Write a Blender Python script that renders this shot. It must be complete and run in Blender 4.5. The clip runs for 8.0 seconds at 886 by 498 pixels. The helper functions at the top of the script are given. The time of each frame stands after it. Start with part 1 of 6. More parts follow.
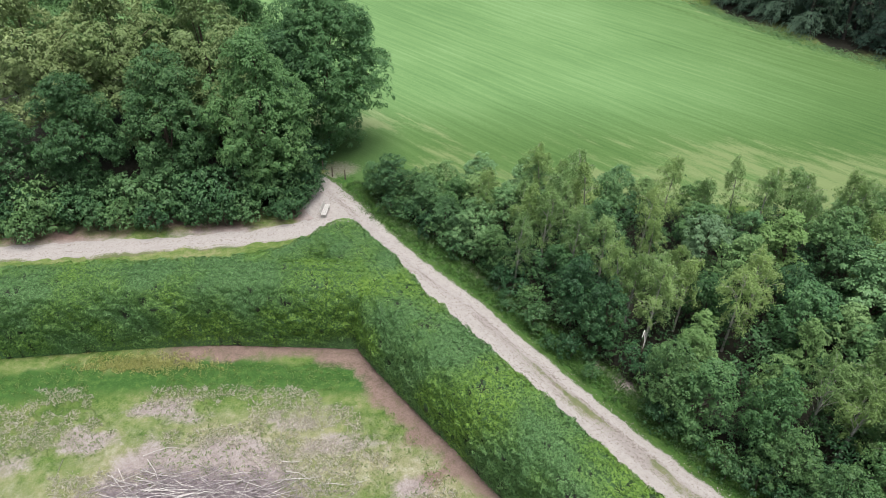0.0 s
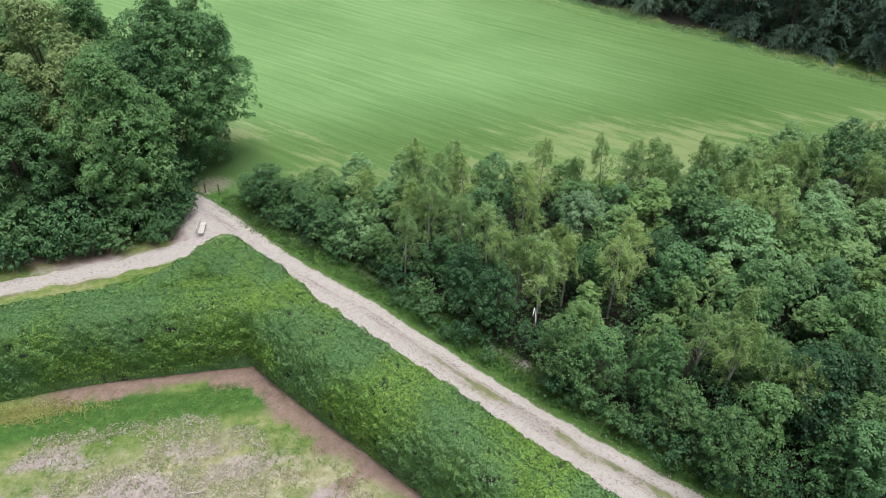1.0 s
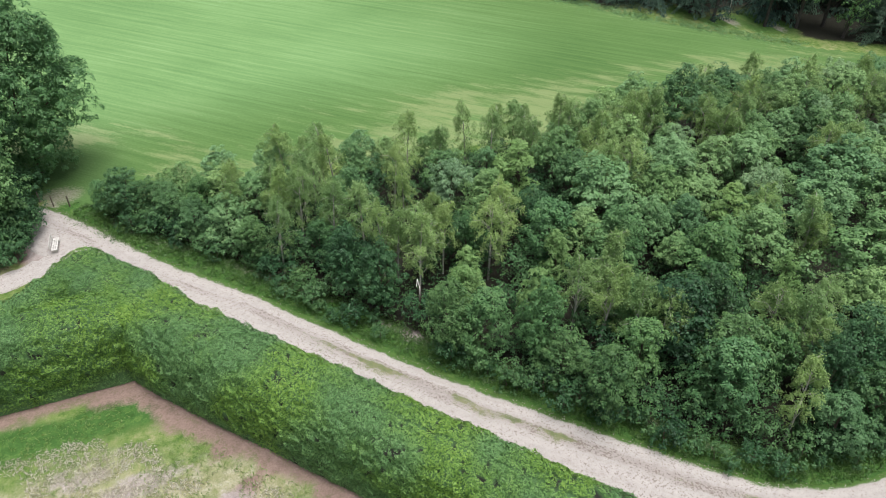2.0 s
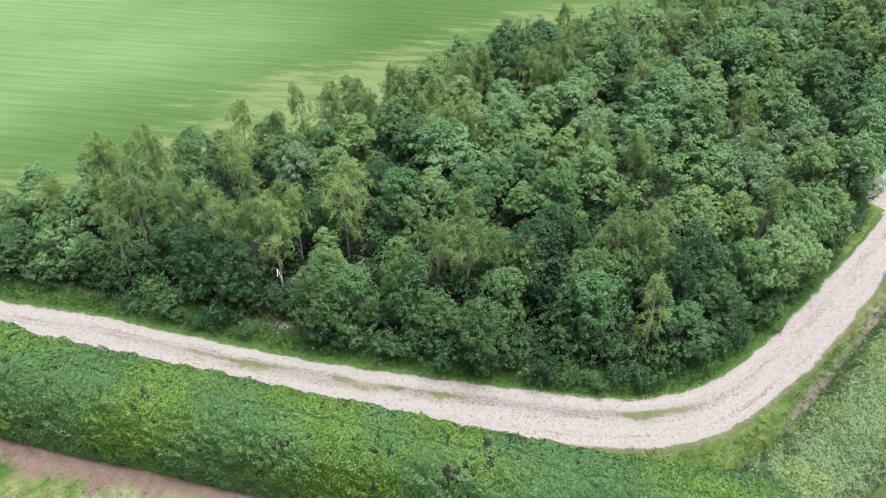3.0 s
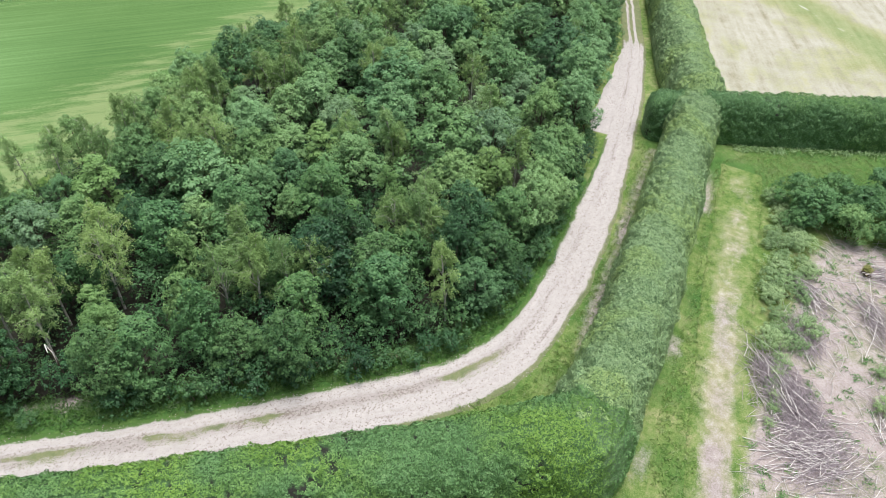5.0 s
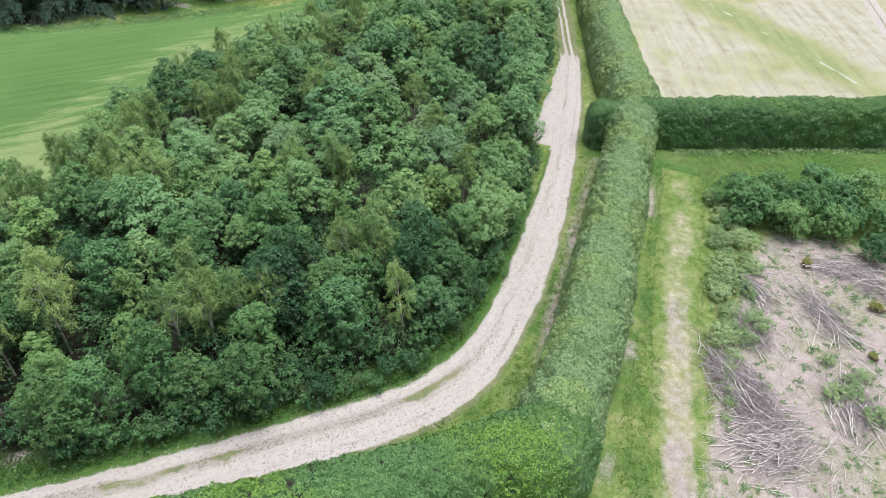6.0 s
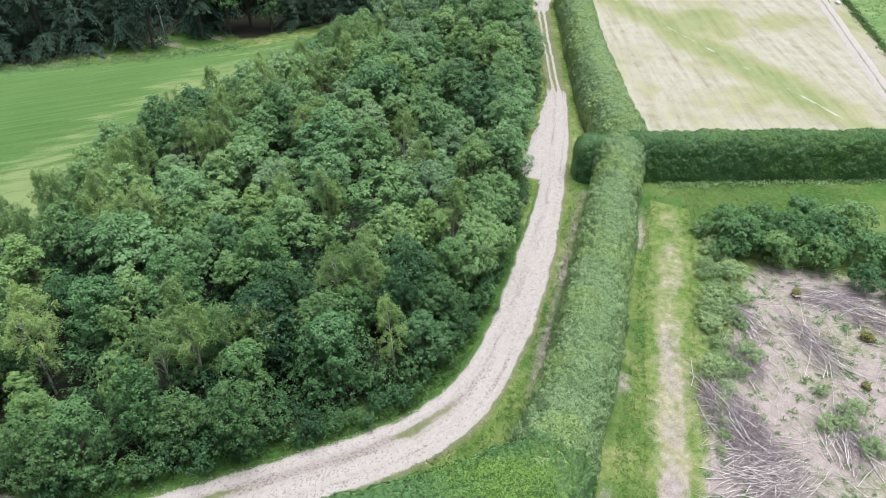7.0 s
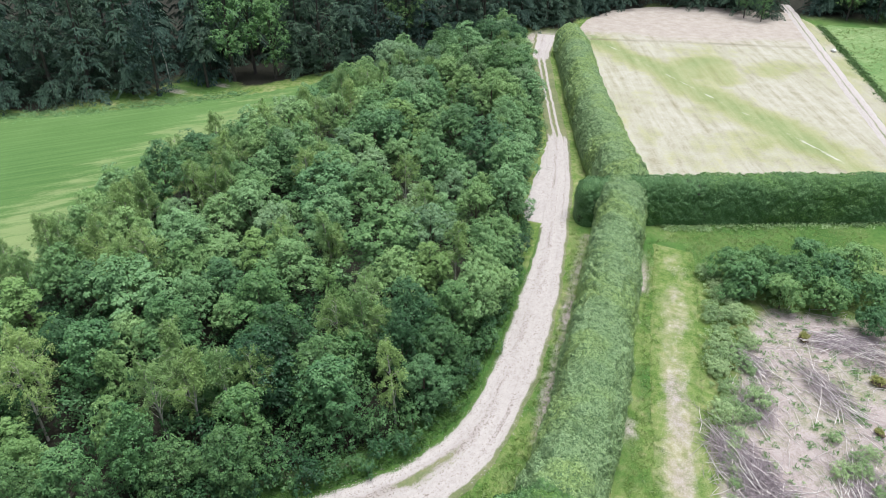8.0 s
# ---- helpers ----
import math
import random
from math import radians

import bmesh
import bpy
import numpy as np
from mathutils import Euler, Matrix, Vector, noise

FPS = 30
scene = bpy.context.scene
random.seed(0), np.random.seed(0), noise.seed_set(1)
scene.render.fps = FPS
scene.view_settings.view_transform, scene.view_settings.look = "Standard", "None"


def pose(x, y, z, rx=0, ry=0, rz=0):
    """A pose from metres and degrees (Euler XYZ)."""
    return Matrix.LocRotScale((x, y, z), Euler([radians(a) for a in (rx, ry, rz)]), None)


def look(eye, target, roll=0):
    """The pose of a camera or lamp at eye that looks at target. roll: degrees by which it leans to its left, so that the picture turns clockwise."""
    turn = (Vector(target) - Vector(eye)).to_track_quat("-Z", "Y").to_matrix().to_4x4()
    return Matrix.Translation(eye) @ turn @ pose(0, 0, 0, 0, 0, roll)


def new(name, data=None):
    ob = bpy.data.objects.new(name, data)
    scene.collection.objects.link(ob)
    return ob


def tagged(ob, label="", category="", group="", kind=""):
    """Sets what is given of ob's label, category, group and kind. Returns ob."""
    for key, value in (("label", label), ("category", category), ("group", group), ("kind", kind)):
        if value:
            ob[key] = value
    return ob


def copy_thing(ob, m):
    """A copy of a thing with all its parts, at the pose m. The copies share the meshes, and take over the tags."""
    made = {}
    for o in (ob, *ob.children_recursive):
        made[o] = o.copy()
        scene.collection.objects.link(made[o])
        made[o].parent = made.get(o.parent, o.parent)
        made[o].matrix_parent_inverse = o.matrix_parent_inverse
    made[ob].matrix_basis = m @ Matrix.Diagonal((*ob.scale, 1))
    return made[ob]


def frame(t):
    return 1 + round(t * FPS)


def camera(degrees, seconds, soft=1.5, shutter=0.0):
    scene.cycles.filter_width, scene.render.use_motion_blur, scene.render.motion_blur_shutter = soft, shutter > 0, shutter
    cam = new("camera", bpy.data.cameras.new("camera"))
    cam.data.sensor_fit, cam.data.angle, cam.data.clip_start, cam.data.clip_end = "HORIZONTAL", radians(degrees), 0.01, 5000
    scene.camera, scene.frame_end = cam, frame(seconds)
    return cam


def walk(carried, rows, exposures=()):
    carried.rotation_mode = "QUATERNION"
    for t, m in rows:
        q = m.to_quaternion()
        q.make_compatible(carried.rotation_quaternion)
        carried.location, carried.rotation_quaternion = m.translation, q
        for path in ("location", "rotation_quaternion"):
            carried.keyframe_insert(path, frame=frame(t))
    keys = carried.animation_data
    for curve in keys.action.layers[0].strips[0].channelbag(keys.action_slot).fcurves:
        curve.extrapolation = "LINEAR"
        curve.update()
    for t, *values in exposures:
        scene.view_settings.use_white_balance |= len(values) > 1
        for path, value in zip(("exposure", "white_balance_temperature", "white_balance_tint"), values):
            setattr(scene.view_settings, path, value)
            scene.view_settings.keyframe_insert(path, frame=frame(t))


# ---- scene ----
cam = camera(64.2, 8.0, soft=0.6)
PATH = [
    (0, (-1.791, 0.039, 36.405), (-1.741, 1.645, 35.214), 1.5),
    (0.5, (-1.761, -0.051, 36.419), (-1.539, 1.545, 35.234), 1.5),
    (1, (-1.721, -0.132, 36.404), (-1.358, 1.436, 35.218), 1.4),
    (1.5, (-1.679, -0.21, 36.38), (-1.168, 1.304, 35.178), 1.4),
    (3, (-1.599, -0.76, 36.382), (-0.615, 0.425, 35.106), 0.9),
    (3.5, (-1.673, -0.805, 36.413), (-0.561, 0.256, 35.132), 0.6),
    (4, (-1.725, -0.738, 36.5), (-0.509, 0.194, 35.214), 0.6),
    (4.5, (-1.754, -0.705, 36.638), (-0.459, 0.108, 35.349), 0.4),
    (5, (-1.741, -0.666, 36.751), (-0.386, 0.04, 35.46), 0.3),
    (6.5, (-1.713, -0.581, 36.894), (-0.242, -0.004, 35.668), -0.3),
    (7, (-1.711, -0.518, 36.734), (-0.204, 0.074, 35.56), -0.3),
    (7.5, (-1.591, -0.474, 36.457), (-0.049, 0.133, 35.337), -0.3),
    (8, (-1.451, -0.422, 36.21), (0.123, 0.201, 35.145), -0.4),
]
walk(cam, [(t, look(eye, target, roll)) for t, eye, target, roll in PATH], exposures=[(0.0, 0.80, 6250, 10), (1.5, 0.84, 6250, 10), (3.5, 1.08, 6200, 10), (5.0, 1.06, 6120, 10), (6.5, 1.0, 6080, 10), (8.0, 1.08, 5980, 10)])

# ---------------------------------------------------------------- light: bright overcast day
world = bpy.data.worlds.new("overcast_sky")
scene.world = world
world.use_nodes = True
wt = world.node_tree
sky = wt.nodes.new("ShaderNodeTexSky")
sky.sky_type, sky.sun_disc = "NISHITA", False
sky.sun_elevation, sky.sun_rotation = radians(81), radians(148)
sky.air_density, sky.dust_density, sky.ozone_density = 1.0, 6.0, 0.6
veil = wt.nodes.new("ShaderNodeHueSaturation")
veil.inputs["Saturation"].default_value = 0.5
wt.links.new(sky.outputs["Color"], veil.inputs["Color"])
wt.links.new(veil.outputs["Color"], wt.nodes["Background"].inputs["Color"])
wt.nodes["Background"].inputs["Strength"].default_value = 0.075
sun = new("sun", bpy.data.lights.new("sun", "SUN"))
sun.data.energy, sun.data.angle, sun.data.color = 1.45, radians(42), (1.0, 0.98, 0.95)
sun.matrix_world = look((6.7, -10.7, 80), (0, 0, 0))

# ---------------------------------------------------------------- materials


def shader(name):
    m = bpy.data.materials.new(name)
    m.use_nodes = True
    t = m.node_tree
    return m, t, t.nodes["Principled BSDF"]


def link(t, a, b):
    t.links.new(a, b)


def noise_node(t, scale, detail=4.0, rough=0.55, vec=None, distortion=0.0):
    n = t.nodes.new("ShaderNodeTexNoise")
    n.inputs["Scale"].default_value, n.inputs["Detail"].default_value = scale, detail
    n.inputs["Roughness"].default_value, n.inputs["Distortion"].default_value = rough, distortion
    if vec:
        link(t, vec, n.inputs["Vector"])
    return n.outputs["Fac"]


def ramp(t, fac, *stops):
    r = t.nodes.new("ShaderNodeValToRGB")
    el = r.color_ramp.elements
    while len(el) < len(stops):
        el.new(0.5)
    for e, (pos, c) in zip(el, stops):
        e.position, e.color = pos, (*c, 1) if len(c) == 3 else c
    link(t, fac, r.inputs["Fac"])
    return r.outputs["Color"]


def grey(v):
    return (v, v, v)


def mix(t, fac, a, b, mode="MIX"):
    n = t.nodes.new("ShaderNodeMix")
    n.data_type, n.blend_type = "RGBA", mode
    for key, v in ((0, fac), (6, a), (7, b)):
        if hasattr(v, "is_linked"):
            link(t, v, n.inputs[key])
        elif key == 0:
            n.inputs[0].default_value = v
        else:
            n.inputs[key].default_value = (*v, 1)
    return n.outputs[2]


def maths(t, op, a, b=0.0):
    n = t.nodes.new("ShaderNodeMath")
    n.operation = op
    for k, v in ((0, a), (1, b)):
        if hasattr(v, "is_linked"):
            link(t, v, n.inputs[k])
        else:
            n.inputs[k].default_value = v
    return n.outputs[0]


def place_vec(t, scale=(1, 1, 1), turn=0.0):
    g = t.nodes.new("ShaderNodeNewGeometry")
    m = t.nodes.new("ShaderNodeMapping")
    m.vector_type = "TEXTURE"
    m.inputs["Scale"].default_value, m.inputs["Rotation"].default_value = [1 / s for s in scale], (0, 0, turn)
    link(t, g.outputs["Position"], m.inputs["Vector"])
    return m.outputs["Vector"]


def bump(t, p, height, strength, dist):
    b = t.nodes.new("ShaderNodeBump")
    b.inputs["Strength"].default_value, b.inputs["Distance"].default_value = strength, dist
    link(t, height, b.inputs["Height"])
    link(t, b.outputs["Normal"], p.inputs["Normal"])


def leaf_material(name, dark, mid, light, translucent=0.22, patch=0.35, tree_shift=0.5, rough=0.42, hue=0.0, plots=0.0, leafy=0.5, sheen=0.45, plot_depth=1.0, clump=2.6, clump_depth=0.95):
    """Leaves: each leaf its own tone, patches of younger growth, one tree unlike the next."""
    m, t, p = shader(name)
    geo = t.nodes.new("ShaderNodeNewGeometry")
    info = t.nodes.new("ShaderNodeObjectInfo")
    v = place_vec(t)
    f = maths(t, "MULTIPLY", geo.outputs["Random Per Island"], leafy)
    f = maths(t, "ADD", f, maths(t, "ADD", maths(t, "MULTIPLY", noise_node(t, patch, 3, vec=v), 0.6), (0.5 - leafy) / 2))
    f = maths(t, "ADD", f, maths(t, "MULTIPLY", maths(t, "SUBTRACT", info.outputs["Random"], 0.5), tree_shift))
    f = maths(t, "ADD", f, maths(t, "MULTIPLY", maths(t, "SUBTRACT", noise_node(t, clump, 3, 0.6, v), 0.5), clump_depth))
    col = ramp(t, f, (0.15, dark), (0.5, mid), (0.92, light))
    if hue:
        other = maths(t, "FRACT", maths(t, "MULTIPLY", info.outputs["Random"], 7.31))
        cool = mix(t, 1.0, col, (0.92, 0.99, 1.02), "MULTIPLY")
        warm = mix(t, 1.0, col, (1.12, 1.07, 0.88), "MULTIPLY")
        col = mix(t, ramp(t, other, (0.15, grey(0.5 - hue)), (0.85, grey(0.5 + hue))), cool, warm)
    if plots:
        where = noise_node(t, plots, 3, 0.5, v)
        cool = mix(t, 1.0, col, (0.90, 0.96, 1.12), "MULTIPLY")
        warm = mix(t, 1.0, col, (1.16, 1.14, 0.70), "MULTIPLY")
        col = mix(t, ramp(t, where, (0.46, grey(0.5 - plot_depth / 2)), (0.60, grey(0.5 + plot_depth / 2))), cool, warm)
    link(t, col, p.inputs["Base Color"])
    p.inputs["Roughness"].default_value = rough
    p.inputs["Specular IOR Level"].default_value = sheen
    tr = t.nodes.new("ShaderNodeBsdfTranslucent")
    link(t, mix(t, 0.5, col, light), tr.inputs["Color"])
    mx = t.nodes.new("ShaderNodeMixShader")
    mx.inputs[0].default_value = translucent
    link(t, p.outputs[0], mx.inputs[1])
    link(t, tr.outputs[0], mx.inputs[2])
    link(t, mx.outputs[0], t.nodes["Material Output"].inputs["Surface"])
    return m


LEAF_OAK = leaf_material("broad_leaves", (0.062, 0.138, 0.056), (0.136, 0.264, 0.104), (0.255, 0.405, 0.172), 0.16, tree_shift=0.6, hue=0.42, rough=0.5, leafy=0.16, sheen=0.3)
LEAF_BIRCH = leaf_material("birch_leaves", (0.158, 0.262, 0.096), (0.246, 0.374, 0.140), (0.355, 0.490, 0.195), 0.36, hue=0.3, rough=0.5, leafy=0.16, sheen=0.3)
LEAF_SHRUB = leaf_material("shrub_leaves", (0.058, 0.136, 0.054), (0.122, 0.250, 0.094), (0.225, 0.370, 0.148), 0.16, hue=0.35, rough=0.5, leafy=0.2, sheen=0.3)
LEAF_TALL = leaf_material("tall_tree_leaves", (0.072, 0.170, 0.066), (0.142, 0.280, 0.106), (0.265, 0.410, 0.160), 0.24, 0.15, hue=0.12, rough=0.5, leafy=0.18, sheen=0.3)
LEAF_OLIVE = leaf_material("olive_tree_leaves", (0.155, 0.232, 0.090), (0.255, 0.352, 0.135), (0.370, 0.450, 0.195), 0.24, 0.15, 0.3, rough=0.5, leafy=0.18, sheen=0.3)
LEAF_HORNBEAM = leaf_material("hornbeam_leaves", (0.034, 0.090, 0.040), (0.074, 0.168, 0.066), (0.155, 0.275, 0.110), 0.13, 0.2, hue=0.2, rough=0.5, leafy=0.2, sheen=0.28)
LEAF_MAPLE = leaf_material("maple_leaves", (0.020, 0.056, 0.024), (0.048, 0.120, 0.046), (0.118, 0.222, 0.086), 0.08, hue=0.35, rough=0.5, leafy=0.16, sheen=0.26)
LEAF_HAZEL = leaf_material("hazel_leaves", (0.032, 0.084, 0.034), (0.074, 0.172, 0.062), (0.165, 0.298, 0.110), 0.10, hue=0.35, rough=0.5, leafy=0.16, sheen=0.28)
LEAF_LIME = leaf_material("lime_green_leaves", (0.088, 0.178, 0.058), (0.155, 0.278, 0.088), (0.250, 0.385, 0.142), 0.2, hue=0.2, rough=0.5, leafy=0.16, sheen=0.3)
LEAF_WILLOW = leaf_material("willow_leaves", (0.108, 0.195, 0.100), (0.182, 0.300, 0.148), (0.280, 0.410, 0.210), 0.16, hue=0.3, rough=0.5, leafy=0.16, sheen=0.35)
LEAF_FIR = leaf_material("fir_needles", (0.025, 0.050, 0.042), (0.053, 0.098, 0.074), (0.105, 0.168, 0.120), 0.08, 0.2, rough=0.6, hue=0.3, sheen=0.15)
LEAF_HEDGE = leaf_material("hedge_leaves", (0.088, 0.180, 0.058), (0.158, 0.292, 0.088), (0.250, 0.402, 0.128), 0.18, 0.5, 0.1, 0.5, plots=0.17, leafy=0.2, clump=5.0, clump_depth=1.5, sheen=0.28)
# Paler copy of the hedge leaves: grazing sky sheen put into the colour.
LEAF_HEDGE_PALE = leaf_material("pale_sheen_hedge_leaves", (0.212, 0.318, 0.152), (0.305, 0.425, 0.206), (0.400, 0.515, 0.258), 0.2, 0.5, 0.1, 0.5, plots=0.2, leafy=0.2, clump=5.0, clump_depth=1.5, sheen=0.32, plot_depth=0.4)
# Darker copy for the crossing hedge: its face's shade put into the leaves.
LEAF_HEDGE_SHADED = leaf_material("shade_toned_hedge_leaves", (0.070, 0.150, 0.060), (0.132, 0.250, 0.096), (0.220, 0.352, 0.142), 0.17, 0.5, 0.1, 0.5, plots=0.12, leafy=0.2, clump=5.0, clump_depth=1.5, sheen=0.28, plot_depth=0.5)
LEAF_BRAMBLE = leaf_material("bramble_leaves", (0.155, 0.255, 0.105), (0.260, 0.385, 0.158), (0.385, 0.505, 0.235), 0.22, 0.5, leafy=0.3)
GRASS_BLADE = leaf_material("grass_blades", (0.10, 0.18, 0.040), (0.17, 0.27, 0.066), (0.29, 0.36, 0.13), 0.3, 0.4, 0.1)
LUSH_BLADE = leaf_material("verge_blades", (0.036, 0.085, 0.018), (0.068, 0.145, 0.030), (0.12, 0.215, 0.05), 0.25, 0.4, 0.1)
DEAD_BLADE = leaf_material("dead_blades", (0.36, 0.33, 0.24), (0.50, 0.465, 0.36), (0.64, 0.60, 0.50), 0.3, 0.6, 0.1)
STRAW_BLADE = leaf_material("straw_blades", (0.25, 0.28, 0.085), (0.38, 0.39, 0.125), (0.5, 0.49, 0.2), 0.3, 0.6, 0.1)


def bark_material(name, a, b, scale, stretch=6.0):
    m, t, p = shader(name)
    v = place_vec(t, (1, 1, 1 / stretch))
    n = noise_node(t, scale, 6, vec=v)
    link(t, ramp(t, n, (0.3, a), (0.7, b)), p.inputs["Base Color"])
    p.inputs["Roughness"].default_value = 0.9
    bump(t, p, n, 0.6, 0.03)
    return m


BARK = bark_material("brown_bark", (0.06, 0.045, 0.03), (0.17, 0.13, 0.095), 9)
BARK_FOREST = bark_material("dark_forest_bark", (0.025, 0.022, 0.019), (0.085, 0.075, 0.064), 7)
BARK_BIRCH = bark_material("pale_birch_bark", (0.26, 0.235, 0.21), (0.72, 0.68, 0.62), 5, 0.4)
DEADWOOD = bark_material("bleached_dead_wood", (0.46, 0.415, 0.385), (0.78, 0.735, 0.69), 4, 3)
TWIG = bark_material("grey_brown_twigs", (0.235, 0.19, 0.20), (0.50, 0.43, 0.44), 5, 2)



def hedge_core(name, low, high):
    """Close-set leaves behind the outer ones, with the shade of deep gaps painted near-black."""
    m, t, p = shader(name)
    a = t.nodes.new("ShaderNodeAttribute")
    a.attribute_name = "cover"
    s = t.nodes.new("ShaderNodeSeparateColor")
    link(t, a.outputs["Color"], s.inputs["Color"])
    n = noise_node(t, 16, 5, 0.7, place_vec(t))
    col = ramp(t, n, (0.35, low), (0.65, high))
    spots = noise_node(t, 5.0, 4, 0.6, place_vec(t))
    # Gap shade by colour only; the core has no recess here.
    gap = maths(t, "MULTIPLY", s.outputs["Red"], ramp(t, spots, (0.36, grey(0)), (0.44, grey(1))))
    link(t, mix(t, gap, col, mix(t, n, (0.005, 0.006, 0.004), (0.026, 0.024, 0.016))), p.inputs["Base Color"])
    p.inputs["Roughness"].default_value = 0.8
    bump(t, p, n, 1.0, 0.06)
    return m


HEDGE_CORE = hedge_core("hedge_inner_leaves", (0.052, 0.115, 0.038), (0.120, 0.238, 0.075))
# Inner leaves to match, the same sky sheen in their colour.
HEDGE_CORE_PALE = hedge_core("pale_sheen_hedge_inner_leaves", (0.090, 0.160, 0.070), (0.190, 0.305, 0.135))


def grass_colour(t, v):
    """Mown and trodden grass: mottled by the hand's width, the stride and the plot."""
    fine, small, big = noise_node(t, 10, 6, 0.75, v), noise_node(t, 1.5, 5, 0.65, v), noise_node(t, 0.3, 3, 0.5, v)
    f = maths(t, "ADD", maths(t, "MULTIPLY", fine, 0.34), maths(t, "ADD", maths(t, "MULTIPLY", small, 0.36), maths(t, "MULTIPLY", big, 0.3)))
    return ramp(t, f, (0.39, (0.058, 0.118, 0.025)), (0.46, (0.118, 0.196, 0.044)), (0.53, (0.198, 0.255, 0.082)), (0.62, (0.345, 0.325, 0.17)))


def ground_material():
    m, t, p = shader("meadow_soil_and_litter")
    a = t.nodes.new("ShaderNodeAttribute")
    a.attribute_name = "cover"
    s = t.nodes.new("ShaderNodeSeparateColor")
    link(t, a.outputs["Color"], s.inputs["Color"])
    v = place_vec(t)
    fine, small, big = noise_node(t, 9, 6, 0.7, v), noise_node(t, 1.6, 5, 0.6, v), noise_node(t, 0.28, 3, 0.5, v)
    lumps = noise_node(t, 30, 3, 0.7, v)

    def edge(mask, soft=0.10):
        """A worn, patchy border from a smooth cover value."""
        w = maths(t, "ADD", mask, maths(t, "MULTIPLY", maths(t, "SUBTRACT", small, 0.5), 0.55))
        w = maths(t, "ADD", w, maths(t, "MULTIPLY", maths(t, "SUBTRACT", fine, 0.5), 0.8))
        return ramp(t, w, (0.5 - soft, grey(0)), (0.5 + soft, grey(1)))

    grass = grass_colour(t, v)
    lush = ramp(t, maths(t, "ADD", maths(t, "MULTIPLY", fine, 0.5), maths(t, "MULTIPLY", small, 0.5)), (0.36, (0.040, 0.092, 0.020)), (0.5, (0.064, 0.150, 0.034)), (0.64, (0.135, 0.225, 0.055)))
    bare = ramp(t, maths(t, "ADD", maths(t, "MULTIPLY", fine, 0.6), maths(t, "MULTIPLY", small, 0.4)),
                (0.3, (0.225, 0.180, 0.165)), (0.5, (0.385, 0.326, 0.300)), (0.72, (0.53, 0.472, 0.440)))
    dry = ramp(t, maths(t, "ADD", maths(t, "MULTIPLY", lumps, 0.5), maths(t, "MULTIPLY", small, 0.5)),
               (0.35, (0.20, 0.22, 0.09)), (0.5, (0.36, 0.335, 0.20)), (0.66, (0.55, 0.51, 0.41)))
    # Leaf litter, toned near-black to carry the shade between the trees.
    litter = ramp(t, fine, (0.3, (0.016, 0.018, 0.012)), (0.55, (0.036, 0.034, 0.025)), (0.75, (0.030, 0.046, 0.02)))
    c = mix(t, edge(s.outputs["Blue"], 0.3), grass, lush)
    c = mix(t, edge(s.outputs["Green"], 0.34), c, dry)
    mould = t.nodes.new("ShaderNodeAttribute")
    mould.attribute_name = "mould"
    bare = mix(t, mould.outputs["Fac"], bare, mix(t, 1.0, bare, (0.70, 0.58, 0.52), "MULTIPLY"))
    c = mix(t, edge(s.outputs["Red"], 0.22), c, bare)
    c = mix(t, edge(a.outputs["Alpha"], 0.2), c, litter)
    link(t, c, p.inputs["Base Color"])
    p.inputs["Roughness"].default_value = 0.95
    p.inputs["Specular IOR Level"].default_value = 0.15
    bump(t, p, maths(t, "ADD", fine, lumps), 0.7, 0.06)
    return m


